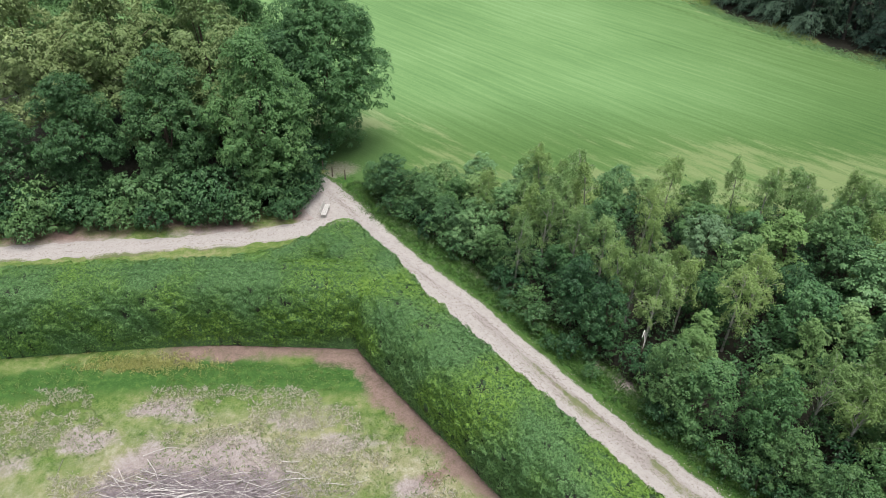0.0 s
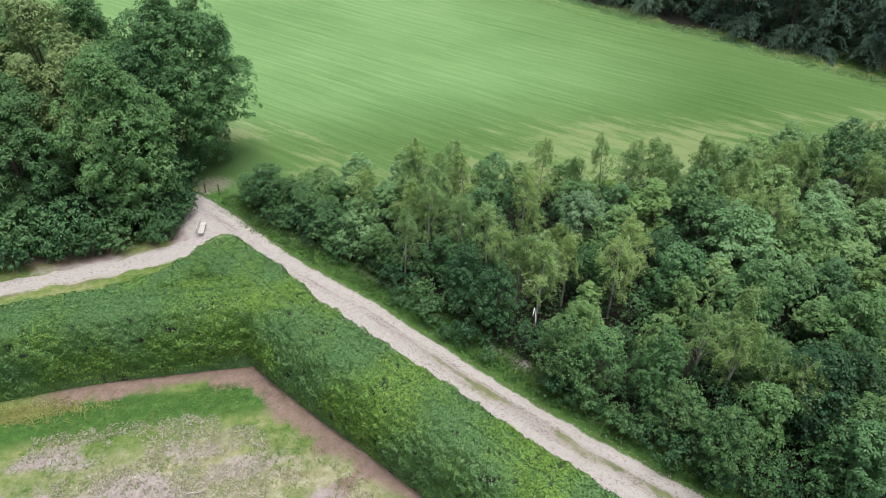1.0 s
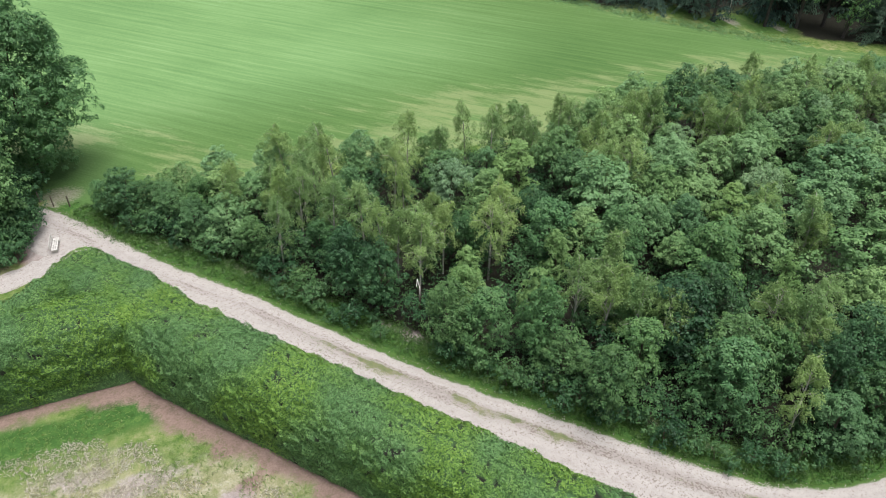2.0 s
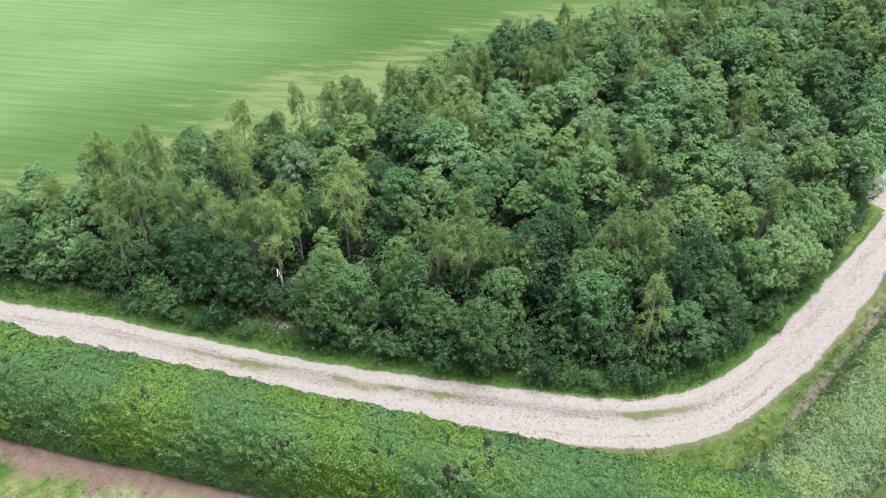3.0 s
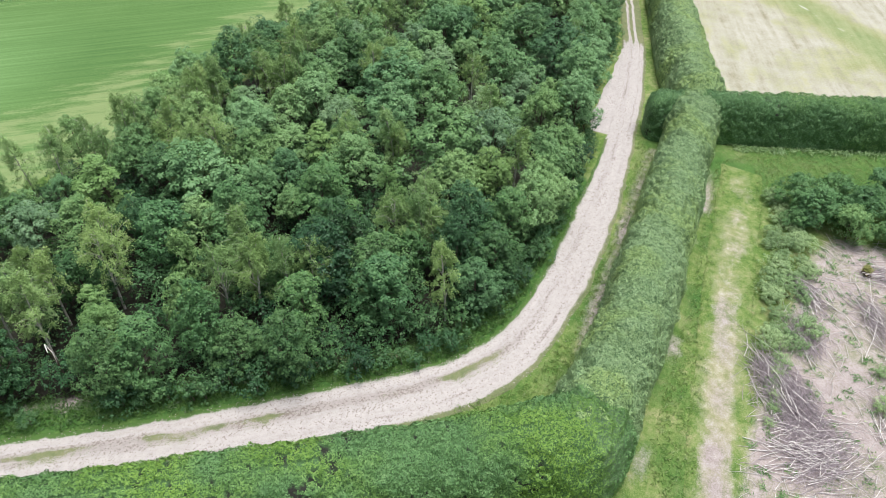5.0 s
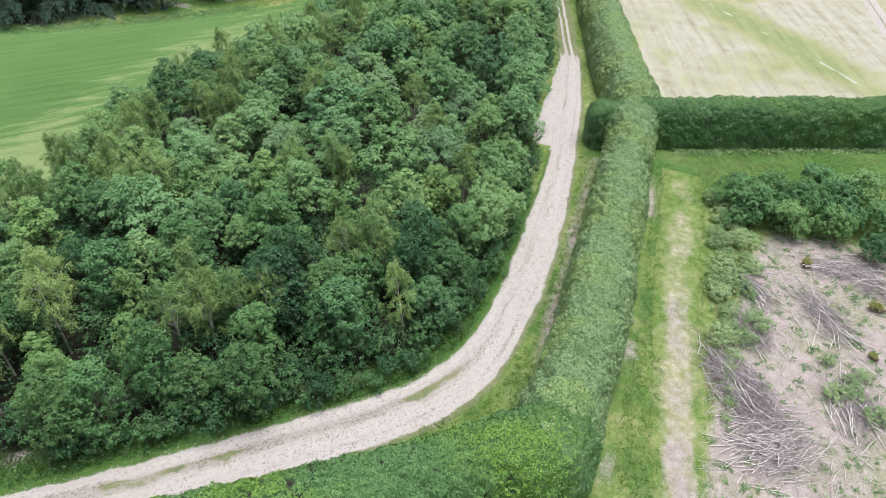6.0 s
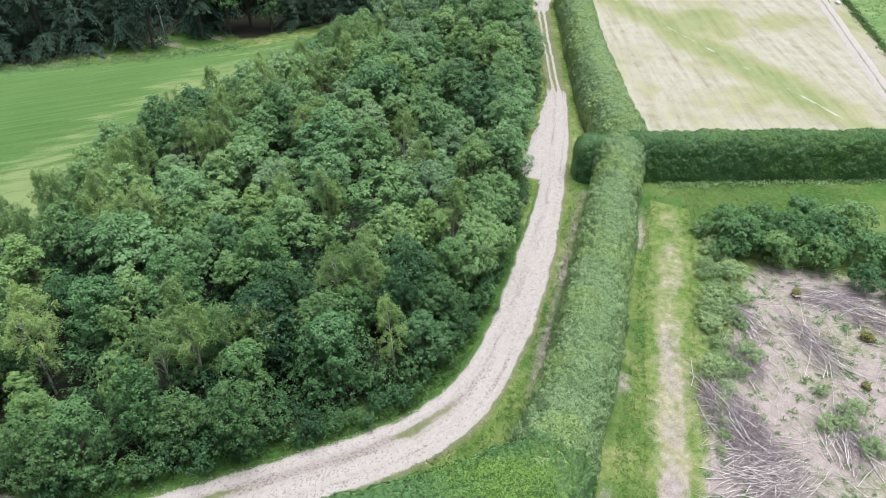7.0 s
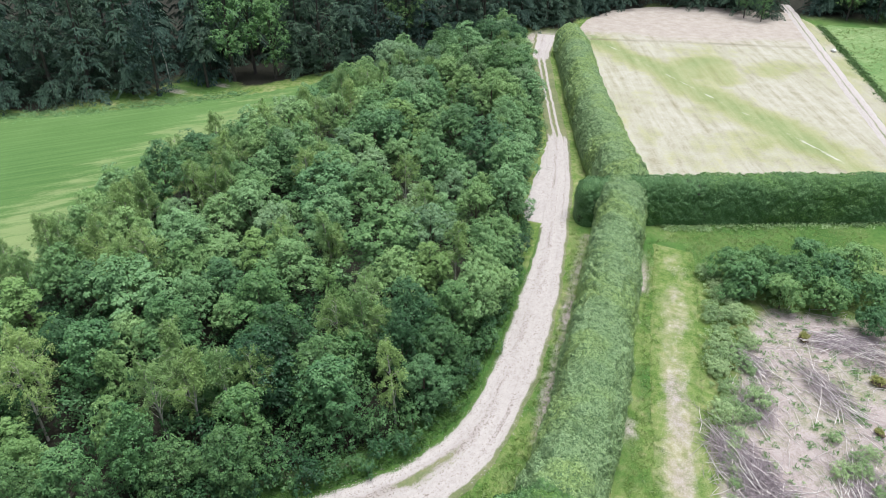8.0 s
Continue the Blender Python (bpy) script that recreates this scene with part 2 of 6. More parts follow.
def gravel_material():
    m, t, p = shader("pale_sandy_gravel")
    a = t.nodes.new("ShaderNodeAttribute")
    a.attribute_name = "cover"
    s = t.nodes.new("ShaderNodeSeparateColor")
    link(t, a.outputs["Color"], s.inputs["Color"])
    run = t.nodes.new("ShaderNodeAttribute")
    run.attribute_name = "run"
    v = place_vec(t)
    fine, small, big = noise_node(t, 16, 6, 0.75, v), noise_node(t, 2.6, 5, 0.65, v), noise_node(t, 0.3, 3, 0.5, v)
    streak = noise_node(t, 1.0, 5, 0.65, run.outputs["Vector"])
    f = maths(t, "ADD", maths(t, "MULTIPLY", fine, 0.45), maths(t, "MULTIPLY", small, 0.25))
    f = maths(t, "ADD", f, maths(t, "MULTIPLY", streak, 0.3))
    gravel = ramp(t, f, (0.37, (0.290, 0.254, 0.230)), (0.46, (0.412, 0.373, 0.345)), (0.62, (0.520, 0.480, 0.450)))
    d = maths(t, "ADD", s.outputs["Green"], maths(t, "MULTIPLY", maths(t, "SUBTRACT", streak, 0.5), 2.2))
    d = maths(t, "ADD", d, maths(t, "MULTIPLY", maths(t, "SUBTRACT", fine, 0.5), 1.0))
    gravel = mix(t, ramp(t, d, (0.45, grey(0)), (0.85, grey(0.42))), gravel, (0.23, 0.195, 0.170))
    crumbs = maths(t, "ADD", noise_node(t, 8.0, 4, 0.65, v), maths(t, "MULTIPLY", maths(t, "SUBTRACT", streak, 0.5), 0.45))
    crumbs = maths(t, "ADD", crumbs, maths(t, "MULTIPLY", s.outputs["Green"], 0.07))
    gravel = mix(t, ramp(t, crumbs, (0.595, grey(0)), (0.65, grey(0.7))), gravel, (0.17, 0.135, 0.108))
    w = maths(t, "ADD", s.outputs["Red"], maths(t, "MULTIPLY", maths(t, "SUBTRACT", small, 0.5), 0.7))
    w = maths(t, "ADD", w, maths(t, "MULTIPLY", maths(t, "SUBTRACT", fine, 0.5), 1.3))
    w = maths(t, "ADD", w, maths(t, "MULTIPLY", maths(t, "SUBTRACT", streak, 0.5), 0.8))
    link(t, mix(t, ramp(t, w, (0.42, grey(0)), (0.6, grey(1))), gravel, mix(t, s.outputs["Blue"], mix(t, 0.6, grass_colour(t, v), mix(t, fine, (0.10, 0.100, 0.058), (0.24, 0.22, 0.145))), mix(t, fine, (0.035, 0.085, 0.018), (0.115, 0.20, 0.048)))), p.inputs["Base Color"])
    p.inputs["Roughness"].default_value = 0.95
    p.inputs["Specular IOR Level"].default_value = 0.2
    bump(t, p, maths(t, "ADD", fine, small), 0.5, 0.04)
    return m


def crop_material(name, low, mid, high, pale, turn, pale_at, stripe=0.35, thick_and_shade=((0.14, 0.215, 0.07), (0.29, 0.31, 0.15))):
    """A mown or drilled field: faint rows along one direction, broad tone changes, straw-coloured scars."""
    m, t, p = shader(name)
    a = t.nodes.new("ShaderNodeAttribute")
    a.attribute_name = "cover"
    s = t.nodes.new("ShaderNodeSeparateColor")
    link(t, a.outputs["Color"], s.inputs["Color"])
    v = place_vec(t)
    rows = noise_node(t, 1.0, 4, 0.6, place_vec(t, (0.045, 2.4, 1), turn))
    wide = noise_node(t, 1.0, 3, 0.6, place_vec(t, (0.02, 0.33, 1), turn))
    fine, big = noise_node(t, 5, 5, 0.7, v), noise_node(t, 0.05, 3, 0.5, v)
    f = maths(t, "ADD", maths(t, "MULTIPLY", rows, stripe), maths(t, "MULTIPLY", wide, 0.10))
    f = maths(t, "ADD", f, maths(t, "ADD", maths(t, "MULTIPLY", fine, 0.32), maths(t, "MULTIPLY", big, 0.3)))
    drill = t.nodes.new("ShaderNodeTexWave")
    drill.bands_direction = "Y"
    drill.inputs["Scale"].default_value, drill.inputs["Distortion"].default_value, drill.inputs["Detail"].default_value = 0.2, 6.0, 3.0
    drill.inputs["Detail Scale"].default_value = 0.6
    link(t, place_vec(t, (1, 1, 1), turn), drill.inputs["Vector"])
    f = maths(t, "ADD", f, maths(t, "MULTIPLY", maths(t, "SUBTRACT", drill.outputs["Fac"], 0.5), 0.035))
    c = ramp(t, f, (0.40, low), (0.56, mid), (0.74, high))
    wisps = noise_node(t, 1.0, 4, 0.65, place_vec(t, (0.16, 0.85, 1), turn))
    scars = maths(t, "ADD", s.outputs["Red"], maths(t, "MULTIPLY", maths(t, "SUBTRACT", wisps, 0.5), 2.4))
    scars = maths(t, "ADD", scars, maths(t, "MULTIPLY", maths(t, "SUBTRACT", fine, 0.5), 0.6))
    c = mix(t, ramp(t, scars, (pale_at - 0.12, grey(0)), (pale_at + 0.35, grey(0.55))), c, pale)
    # Alpha lifts and blues the colour: far sheen and haze painted in.
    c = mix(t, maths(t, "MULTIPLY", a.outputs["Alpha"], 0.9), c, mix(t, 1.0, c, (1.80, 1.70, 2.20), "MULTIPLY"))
    lane = ramp(t, maths(t, "ADD", s.outputs["Green"], maths(t, "MULTIPLY", maths(t, "SUBTRACT", fine, 0.5), 0.5)), (0.3, grey(0)), (0.75, grey(1)))
    # Darker mix: thick margin grass, and tree shade put into the colour.
    c = mix(t, lane, c, mix(t, fine, *thick_and_shade))
    bare = ramp(t, maths(t, "ADD", s.outputs["Blue"], maths(t, "MULTIPLY", maths(t, "SUBTRACT", fine, 0.5), 0.6)), (0.35, grey(0)), (0.7, grey(1)))
    c = mix(t, bare, c, mix(t, fine, (0.25, 0.205, 0.165), (0.40, 0.345, 0.30)))
    link(t, c, p.inputs["Base Color"])
    p.inputs["Roughness"].default_value = 0.9
    p.inputs["Specular IOR Level"].default_value = 0.2
    bump(t, p, maths(t, "ADD", rows, fine), 0.5, 0.08)
    return m


def hay_material():
    """A cut dry hayfield: bleached stubble, mottled straw and regrowing green, a worn end."""
    m, t, p = shader("dry_pale_hayfield")
    a = t.nodes.new("ShaderNodeAttribute")
    a.attribute_name = "cover"
    s = t.nodes.new("ShaderNodeSeparateColor")
    link(t, a.outputs["Color"], s.inputs["Color"])
    v = place_vec(t)
    rows = noise_node(t, 1.0, 4, 0.6, place_vec(t, (0.06, 0.9, 1), radians(19)))
    swath = noise_node(t, 1.0, 4, 0.7, place_vec(t, (1.6, 0.35, 1), radians(19)))
    fine, mid, big = noise_node(t, 4.5, 6, 0.75, v), noise_node(t, 0.55, 5, 0.7, v), noise_node(t, 0.07, 5, 0.65, v)
    f = maths(t, "ADD", maths(t, "MULTIPLY", rows, 0.42), maths(t, "MULTIPLY", swath, 0.03))
    f = maths(t, "ADD", f, maths(t, "ADD", maths(t, "MULTIPLY", fine, 0.28), maths(t, "MULTIPLY", mid, 0.32)))
    pale = ramp(t, f, (0.40, (0.255, 0.235, 0.150)), (0.50, (0.360, 0.342, 0.258)), (0.60, (0.435, 0.410, 0.340)))
    straw = ramp(t, f, (0.40, (0.190, 0.215, 0.080)), (0.50, (0.275, 0.290, 0.130)), (0.60, (0.370, 0.355, 0.205)))
    green = ramp(t, f, (0.40, (0.150, 0.195, 0.072)), (0.50, (0.215, 0.262, 0.112)), (0.62, (0.300, 0.318, 0.165)))
    w = maths(t, "ADD", s.outputs["Green"], maths(t, "MULTIPLY", maths(t, "SUBTRACT", mid, 0.5), 0.9))
    w = maths(t, "ADD", w, maths(t, "MULTIPLY", maths(t, "SUBTRACT", big, 0.5), 1.7))
    w = maths(t, "ADD", w, maths(t, "MULTIPLY", maths(t, "SUBTRACT", rows, 0.5), 0.7))
    c = mix(t, ramp(t, w, (0.14, grey(0)), (0.42, grey(0.9))), pale, straw)
    c = mix(t, ramp(t, w, (0.40, grey(0)), (0.72, grey(0.95))), c, green)
    soil = maths(t, "ADD", s.outputs["Blue"], maths(t, "MULTIPLY", maths(t, "SUBTRACT", mid, 0.5), 0.9))
    soil = maths(t, "ADD", soil, maths(t, "MULTIPLY", maths(t, "SUBTRACT", fine, 0.5), 0.4))
    bare = ramp(t, maths(t, "ADD", maths(t, "MULTIPLY", mid, 0.6), maths(t, "MULTIPLY", fine, 0.4)), (0.36, (0.315, 0.272, 0.222)), (0.5, (0.385, 0.338, 0.290)), (0.62, (0.44, 0.392, 0.34)))
    c = mix(t, ramp(t, soil, (0.3, grey(0)), (0.68, grey(1))), c, bare)
    trod = maths(t, "ADD", s.outputs["Red"], maths(t, "MULTIPLY", maths(t, "SUBTRACT", mid, 0.5), 1.2))
    c = mix(t, ramp(t, trod, (0.35, grey(0)), (0.7, grey(0.85))), c, (0.50, 0.475, 0.42))
    c = mix(t, maths(t, "MULTIPLY", a.outputs["Alpha"], 0.75), c, (0.15, 0.13, 0.085))
    link(t, c, p.inputs["Base Color"])
    p.inputs["Roughness"].default_value = 0.95
    p.inputs["Specular IOR Level"].default_value = 0.15
    bump(t, p, maths(t, "ADD", mid, fine), 0.5, 0.08)
    return m


def meadow_material(name, low, mid_tone, high):
    """Uncut grassland, uneven at the stride and at the plot."""
    m, t, p = shader(name)
    v = place_vec(t)
    fine, mid, big = noise_node(t, 3.2, 6, 0.75, v), noise_node(t, 0.5, 5, 0.7, v), noise_node(t, 0.06, 4, 0.6, v)
    f = maths(t, "ADD", maths(t, "MULTIPLY", fine, 0.35), maths(t, "ADD", maths(t, "MULTIPLY", mid, 0.4), maths(t, "MULTIPLY", big, 0.25)))
    link(t, ramp(t, f, (0.40, low), (0.5, mid_tone), (0.61, high)), p.inputs["Base Color"])
    p.inputs["Roughness"].default_value = 0.9
    p.inputs["Specular IOR Level"].default_value = 0.2
    bump(t, p, maths(t, "ADD", mid, fine), 0.8, 0.15)
    return m


def plain_material(name, a, b, scale=6, rough=0.7):
    m, t, p = shader(name)
    n = noise_node(t, scale, 5, vec=place_vec(t))
    link(t, ramp(t, n, (0.35, a), (0.7, b)), p.inputs["Base Color"])
    p.inputs["Roughness"].default_value = rough
    bump(t, p, n, 0.3, 0.01)
    return m


GROUND, GRAVEL = ground_material(), gravel_material()
FIELD = crop_material("mown_green_field", (0.066, 0.136, 0.035), (0.104, 0.192, 0.054), (0.162, 0.252, 0.092), (0.285, 0.325, 0.145), radians(-46), 0.58, thick_and_shade=((0.06, 0.13, 0.036), (0.125, 0.215, 0.066)))
STUBBLE = hay_material()
PASTURE = meadow_material("uncut_pasture", (0.110, 0.205, 0.060), (0.175, 0.275, 0.098), (0.29, 0.365, 0.170))
BENCH_WOOD = plain_material("weathered_white_wood", (0.5, 0.47, 0.43), (0.72, 0.7, 0.66))
POST_WOOD = plain_material("grey_brown_post_wood", (0.1, 0.08, 0.06), (0.24, 0.2, 0.16))
STONE = plain_material("pale_field_stone", (0.2, 0.17, 0.15), (0.52, 0.48, 0.45), 3, 0.9)
PEAT = plain_material("dark_root_soil", (0.06, 0.04, 0.028), (0.2, 0.14, 0.1), 8, 0.95)
WHITE_SHEET = plain_material("white_plastic_sheet", (0.6, 0.6, 0.56), (0.82, 0.82, 0.8), 3, 0.5)

# ---------------------------------------------------------------- geometry helpers


def hash01(i, j, k, seed):
    h = (i * 374761393 + j * 668265263 + k * 2147483647 + seed * 974634777) & 0xFFFFFFFF
    h = ((h ^ (h >> 13)) * 1274126177) & 0xFFFFFFFF
    return ((h ^ (h >> 16)) & 0xFFFF) / 65535.0


def vnoise(P, scale, seed=0):
    """Smooth value noise, -1 to 1, for rows of points."""
    q = np.asarray(P, float) * scale
    c = np.floor(q).astype(np.int64)
    f = q - c
    f = f * f * (3 - 2 * f)
    out = 0
    for dx in (0, 1):
        for dy in (0, 1):
            for dz in (0, 1):
                w = (f[:, 0] if dx else 1 - f[:, 0]) * (f[:, 1] if dy else 1 - f[:, 1]) * (f[:, 2] if dz else 1 - f[:, 2])
                out = out + w * hash01(c[:, 0] + dx, c[:, 1] + dy, c[:, 2] + dz, seed)
    return out * 2 - 1


def unit(v):
    return v / np.maximum(np.linalg.norm(v, axis=-1, keepdims=True), 1e-9)


def mesh_from(name, verts, faces, material, smooth=False):
    """A mesh of all-quad or all-triangle faces from arrays."""
    verts, faces = np.asarray(verts, np.float32), np.asarray(faces, np.int32)
    me = bpy.data.meshes.new(name)
    me.vertices.add(len(verts))
    me.vertices.foreach_set("co", verts.ravel())
    k = faces.shape[1]
    me.loops.add(faces.size)
    me.loops.foreach_set("vertex_index", faces.ravel())
    me.polygons.add(len(faces))
    me.polygons.foreach_set("loop_start", np.arange(0, faces.size, k, dtype=np.int32))
    me.update(calc_edges=True)
    me.materials.append(material)
    if smooth:
        me.shade_smooth()
    return me


def leaf_mesh(name, P, N, length, width, rng, material, droop=0.0, spread=0.55, lie=0.75):
    """Cupped pointed leaves, one at every place, lying along the surface there."""
    n = len(P)
    N = unit(N + rng.normal(0, spread, (n, 3)))
    T = unit(np.cross(N, rng.normal(0, 1, (n, 3))))
    T = unit(T * lie + N * (1 - lie) + np.array([0, 0, -droop]))
    B = unit(np.cross(N, T))
    N = np.cross(T, B)
    L = (length * rng.uniform(0.65, 1.3, (n, 1)))
    W = (width * rng.uniform(0.7, 1.25, (n, 1)))
    V = np.stack([P - T * L / 2, P + B * W / 2 + N * W * 0.22, P + T * L / 2 - N * L * 0.12, P - B * W / 2 + N * W * 0.22], 1).reshape(-1, 3)
    F = np.arange(4 * n).reshape(-1, 4)
    return mesh_from(name, V, F, material)


def spray_mesh(name, P, T, N, length, width, rng, material):
    """Slim leaves laid along given directions, their faces turned as given."""
    n = len(P)
    T, N = unit(T + rng.normal(0, 0.16, (n, 3))), unit(N + rng.normal(0, 0.22, (n, 3)))
    N = unit(N - (N * T).sum(1, keepdims=True) * T)
    B = np.cross(N, T)
    L, W = length * rng.uniform(0.6, 1.35, (n, 1)), width * rng.uniform(0.7, 1.3, (n, 1))
    V = np.stack([P, P + T * L * 0.45 + B * W / 2 + N * W * 0.1, P + T * L - N * L * 0.12, P + T * L * 0.45 - B * W / 2 + N * W * 0.1], 1).reshape(-1, 3)
    return mesh_from(name, V, np.arange(4 * n).reshape(-1, 4), material)


def tuft_mesh(name, P, V, count, length, width, radius, rng, material, sag=0.25):
    """Leaves shingled over small rounded tufts, one tuft on each twig."""
    k = len(P)
    n = k * count
    R = np.repeat(radius * rng.uniform(0.65, 1.4, (k, 1)), count, 0)
    A = np.repeat(unit(V * 0.55 + np.array([0, 0, 0.75]) + rng.normal(0, 0.12, (k, 3))), count, 0)
    v = unit(rng.normal(0, 0.8, (n, 3)) + A * 0.85)
    Q = np.repeat(P, count, 0) + v * R * rng.uniform(0.7, 1.08, (n, 1)) * (1, 1, 0.85)
    N = unit(v * 0.55 + A * 0.6 + rng.normal(0, 0.22, (n, 3)))
    E = v - A * (v * A).sum(1, keepdims=True) + rng.normal(0, 0.35, (n, 3)) + np.array([0, 0, -sag])
    E = unit(E - (E * N).sum(1, keepdims=True) * N)
    B = np.cross(N, E)
    L, W = length * rng.uniform(0.6, 1.35, (n, 1)), width * rng.uniform(0.7, 1.25, (n, 1))
    S = np.stack([Q - E * L * 0.45, Q + B * W / 2 + N * W * 0.1, Q + E * L * 0.55 - N * L * 0.16, Q - B * W / 2 + N * W * 0.1], 1).reshape(-1, 3)
    return mesh_from(name, S, np.arange(4 * n).reshape(-1, 4), material)


def rosette_mesh(name, P, V, count, length, width, rng, material, lift=0.35, sag=0.25):
    """Leaves fanning out from the tip of each twig, their faces turned to the sky."""
    n = len(P) * count
    P, V = np.repeat(P, count, 0), np.repeat(V, count, 0)
    E = unit(rng.normal(0, 1, (n, 3)) * (1, 1, 0.55) + V * 0.75 + np.array([0, 0, lift - sag]))
    N = V * 0.55 + np.array([0, 0, 0.85]) + rng.normal(0, 0.28, (n, 3))
    N = unit(N - (N * E).sum(1, keepdims=True) * E)
    B = np.cross(N, E)
    L, W = length * rng.uniform(0.6, 1.3, (n, 1)), width * rng.uniform(0.7, 1.25, (n, 1))
    A = P + E * L * 0.12 + rng.normal(0, length * 0.14, (n, 3))
    M = A + E * L * 0.55
    Q = np.stack([A, M + B * W / 2 + N * W * 0.12, A + E * L - N * L * 0.2, M - B * W / 2 + N * W * 0.12], 1).reshape(-1, 3)
    return mesh_from(name, Q, np.arange(4 * n).reshape(-1, 4), material)


def tube_arrays(points, radii, sides=6, closed=True):
    """Rings along a line of points; returns vertices and quads."""
    pts, V, F = np.asarray(points, float), [], []
    for i, p in enumerate(pts):
        d = pts[min(i + 1, len(pts) - 1)] - pts[max(i - 1, 0)]
        d = d / max(np.linalg.norm(d), 1e-9)
        u = np.cross(d, (0.3, 0.9, 0.2) if abs(d[2]) > 0.8 else (0, 0, 1))
        u /= np.linalg.norm(u)
        w = np.cross(d, u)
        for k in range(sides):
            a = 2 * math.pi * k / sides
            V.append(p + radii[i] * (u * math.cos(a) + w * math.sin(a)))
    for i in range(len(pts) - 1):
        for k in range(sides):
            F.append((i * sides + k, i * sides + (k + 1) % sides, (i + 1) * sides + (k + 1) % sides, (i + 1) * sides + k))
    return V, F


def tubes_mesh(name, lines, material, sides=6):
    V, F = [], []
    for pts, rad in lines:
        v, f = tube_arrays(pts, rad, sides)
        o = len(V)
        V += v
        F += [tuple(i + o for i in q) for q in f]
    return mesh_from(name, np.array(V), np.array(F), material, True)


def part(name, me, parent, label=""):
    ob = new(name, me)
    ob.parent = parent
    if label:
        ob["label"] = label
    return ob


def part_bm(name, bm, material, parent, label=""):
    me = bpy.data.meshes.new(name)
    bm.to_mesh(me)
    bm.free()
    me.materials.append(material)
    return part(name, me, parent, label)


def box_bm(sx, sy, sz, at=(0, 0, 0), bevel=0.01, turn=(0, 0, 0)):
    bm = bmesh.new()
    bmesh.ops.create_cube(bm, size=1, matrix=pose(*at, *turn) @ Matrix.Diagonal((sx, sy, sz, 1)))
    bmesh.ops.bevel(bm, geom=bm.edges[:], offset=bevel, segments=2, affect="EDGES")
    return bm


def thing(name, label, category, at=(0, 0, 0), turn=0.0, scale=1.0, group="", kind=""):
    ob = new(name)
    ob.matrix_basis = pose(*at, 0, 0, turn)
    ob.scale = (scale, scale, scale)
    return tagged(ob, label, category, group, kind)


def polyline_distance(P, line):
    best = np.full(len(P), 1e9)
    for a, b in zip(line[:-1], line[1:]):
        a, b = np.array(a, float), np.array(b, float)
        s = np.clip(((P - a) @ (b - a)) / ((b - a) @ (b - a)), 0, 1)[:, None]
        best = np.minimum(best, np.linalg.norm(P - a - s * (b - a), axis=1))
    return best


def inside(P, poly):
    P, res = np.asarray(P, float), np.zeros(len(P), bool)
    for (x0, y0), (x1, y1) in zip(poly, poly[1:] + poly[:1]):
        if y0 == y1:
            continue
        res ^= ((y0 > P[:, 1]) != (y1 > P[:, 1])) & (P[:, 0] < (x1 - x0) * (P[:, 1] - y0) / (y1 - y0) + x0)
    return res


def signed(P, poly):
    """Metres inside a polygon; negative outside."""
    d = polyline_distance(P, poly + poly[:1])
    return np.where(inside(P, poly), d, -d)


def step(x, lo, hi):
    s = np.clip((x - lo) / (hi - lo), 0, 1)
    return s * s * (3 - 2 * s)


def resample(line, gap):
    line = np.array(line, float)
    d = np.r_[0, np.cumsum(np.linalg.norm(np.diff(line, axis=0), axis=1))]
    s = np.linspace(0, d[-1], max(2, int(d[-1] / gap) + 1))
    return np.stack([np.interp(s, d, line[:, k]) for k in range(line.shape[1])], 1)


def smooth_line(line, gap=0.5, rounds=12):
    q = resample(line, gap)
    for _ in range(rounds):
        q[1:-1] = (q[:-2] + 2 * q[1:-1] + q[2:]) / 4
    return q


def cover_attribute(me, rgba):
    a = me.attributes.new("cover", "FLOAT_COLOR", "POINT")
    a.data.foreach_set("color", np.clip(np.asarray(rgba, np.float32), 0, 1).ravel())

# ---------------------------------------------------------------- plan of the place (metres)
WOOD = [(-8.3, 58.5), (-4, 53.2), (0.5, 48.4), (4.3, 43.6), (7.7, 39.2), (11.8, 33.8), (15.6, 29.0), (19.2, 24.6), (22.3, 21.2),
        (25, 17.6), (28.5, 14.6), (33, 13.0), (42, 13.1), (50, 13.7), (58, 14.6), (63, 17.4), (79, 19.2), (90, 22.2), (103, 27.4),
        (116, 32.0), (112, 36.5), (100, 41), (90, 45.5), (78, 48), (68, 50), (55, 53), (38, 54), (20, 56), (6, 58)]
FAR_EDGE = [(30, 138), (44, 120), (53, 104.5), (63, 93.5), (71, 80.5), (84, 64.5), (97, 54), (110, 46), (122, 38.5),
            (131, 31), (142, 26), (153, 19), (158, 8), (157, -3), (160, -9)]
FAR_EDGE_SOUTH = [(160, -17), (156, -30), (158, -70)]
ROAD_OUTER = [(-14.5, 63.2), (-11.8, 60.9), (-10.2, 59.3), (-7.0, 54.6), (-4.0, 49.9), (-1.1, 46.3), (2.4, 42.2), (5.1, 38.4), (8.2, 34.2), (10.8, 30.8),
              (13.3, 27.5), (15.7, 24.9), (18.1, 22.3), (20.8, 19.2), (23.7, 16.1), (26.7, 13.3), (29.8, 11.5), (33.5, 10.9), (37.7, 10.9),
              (42.2, 11.1), (48, 11.6), (54.8, 12.1), (61, 12.9), (68, 14.6), (74, 15.8), (80, 17.2), (87.4, 19.5), (101.3, 24.2), (114.9, 28.8), (128, 31.5)]
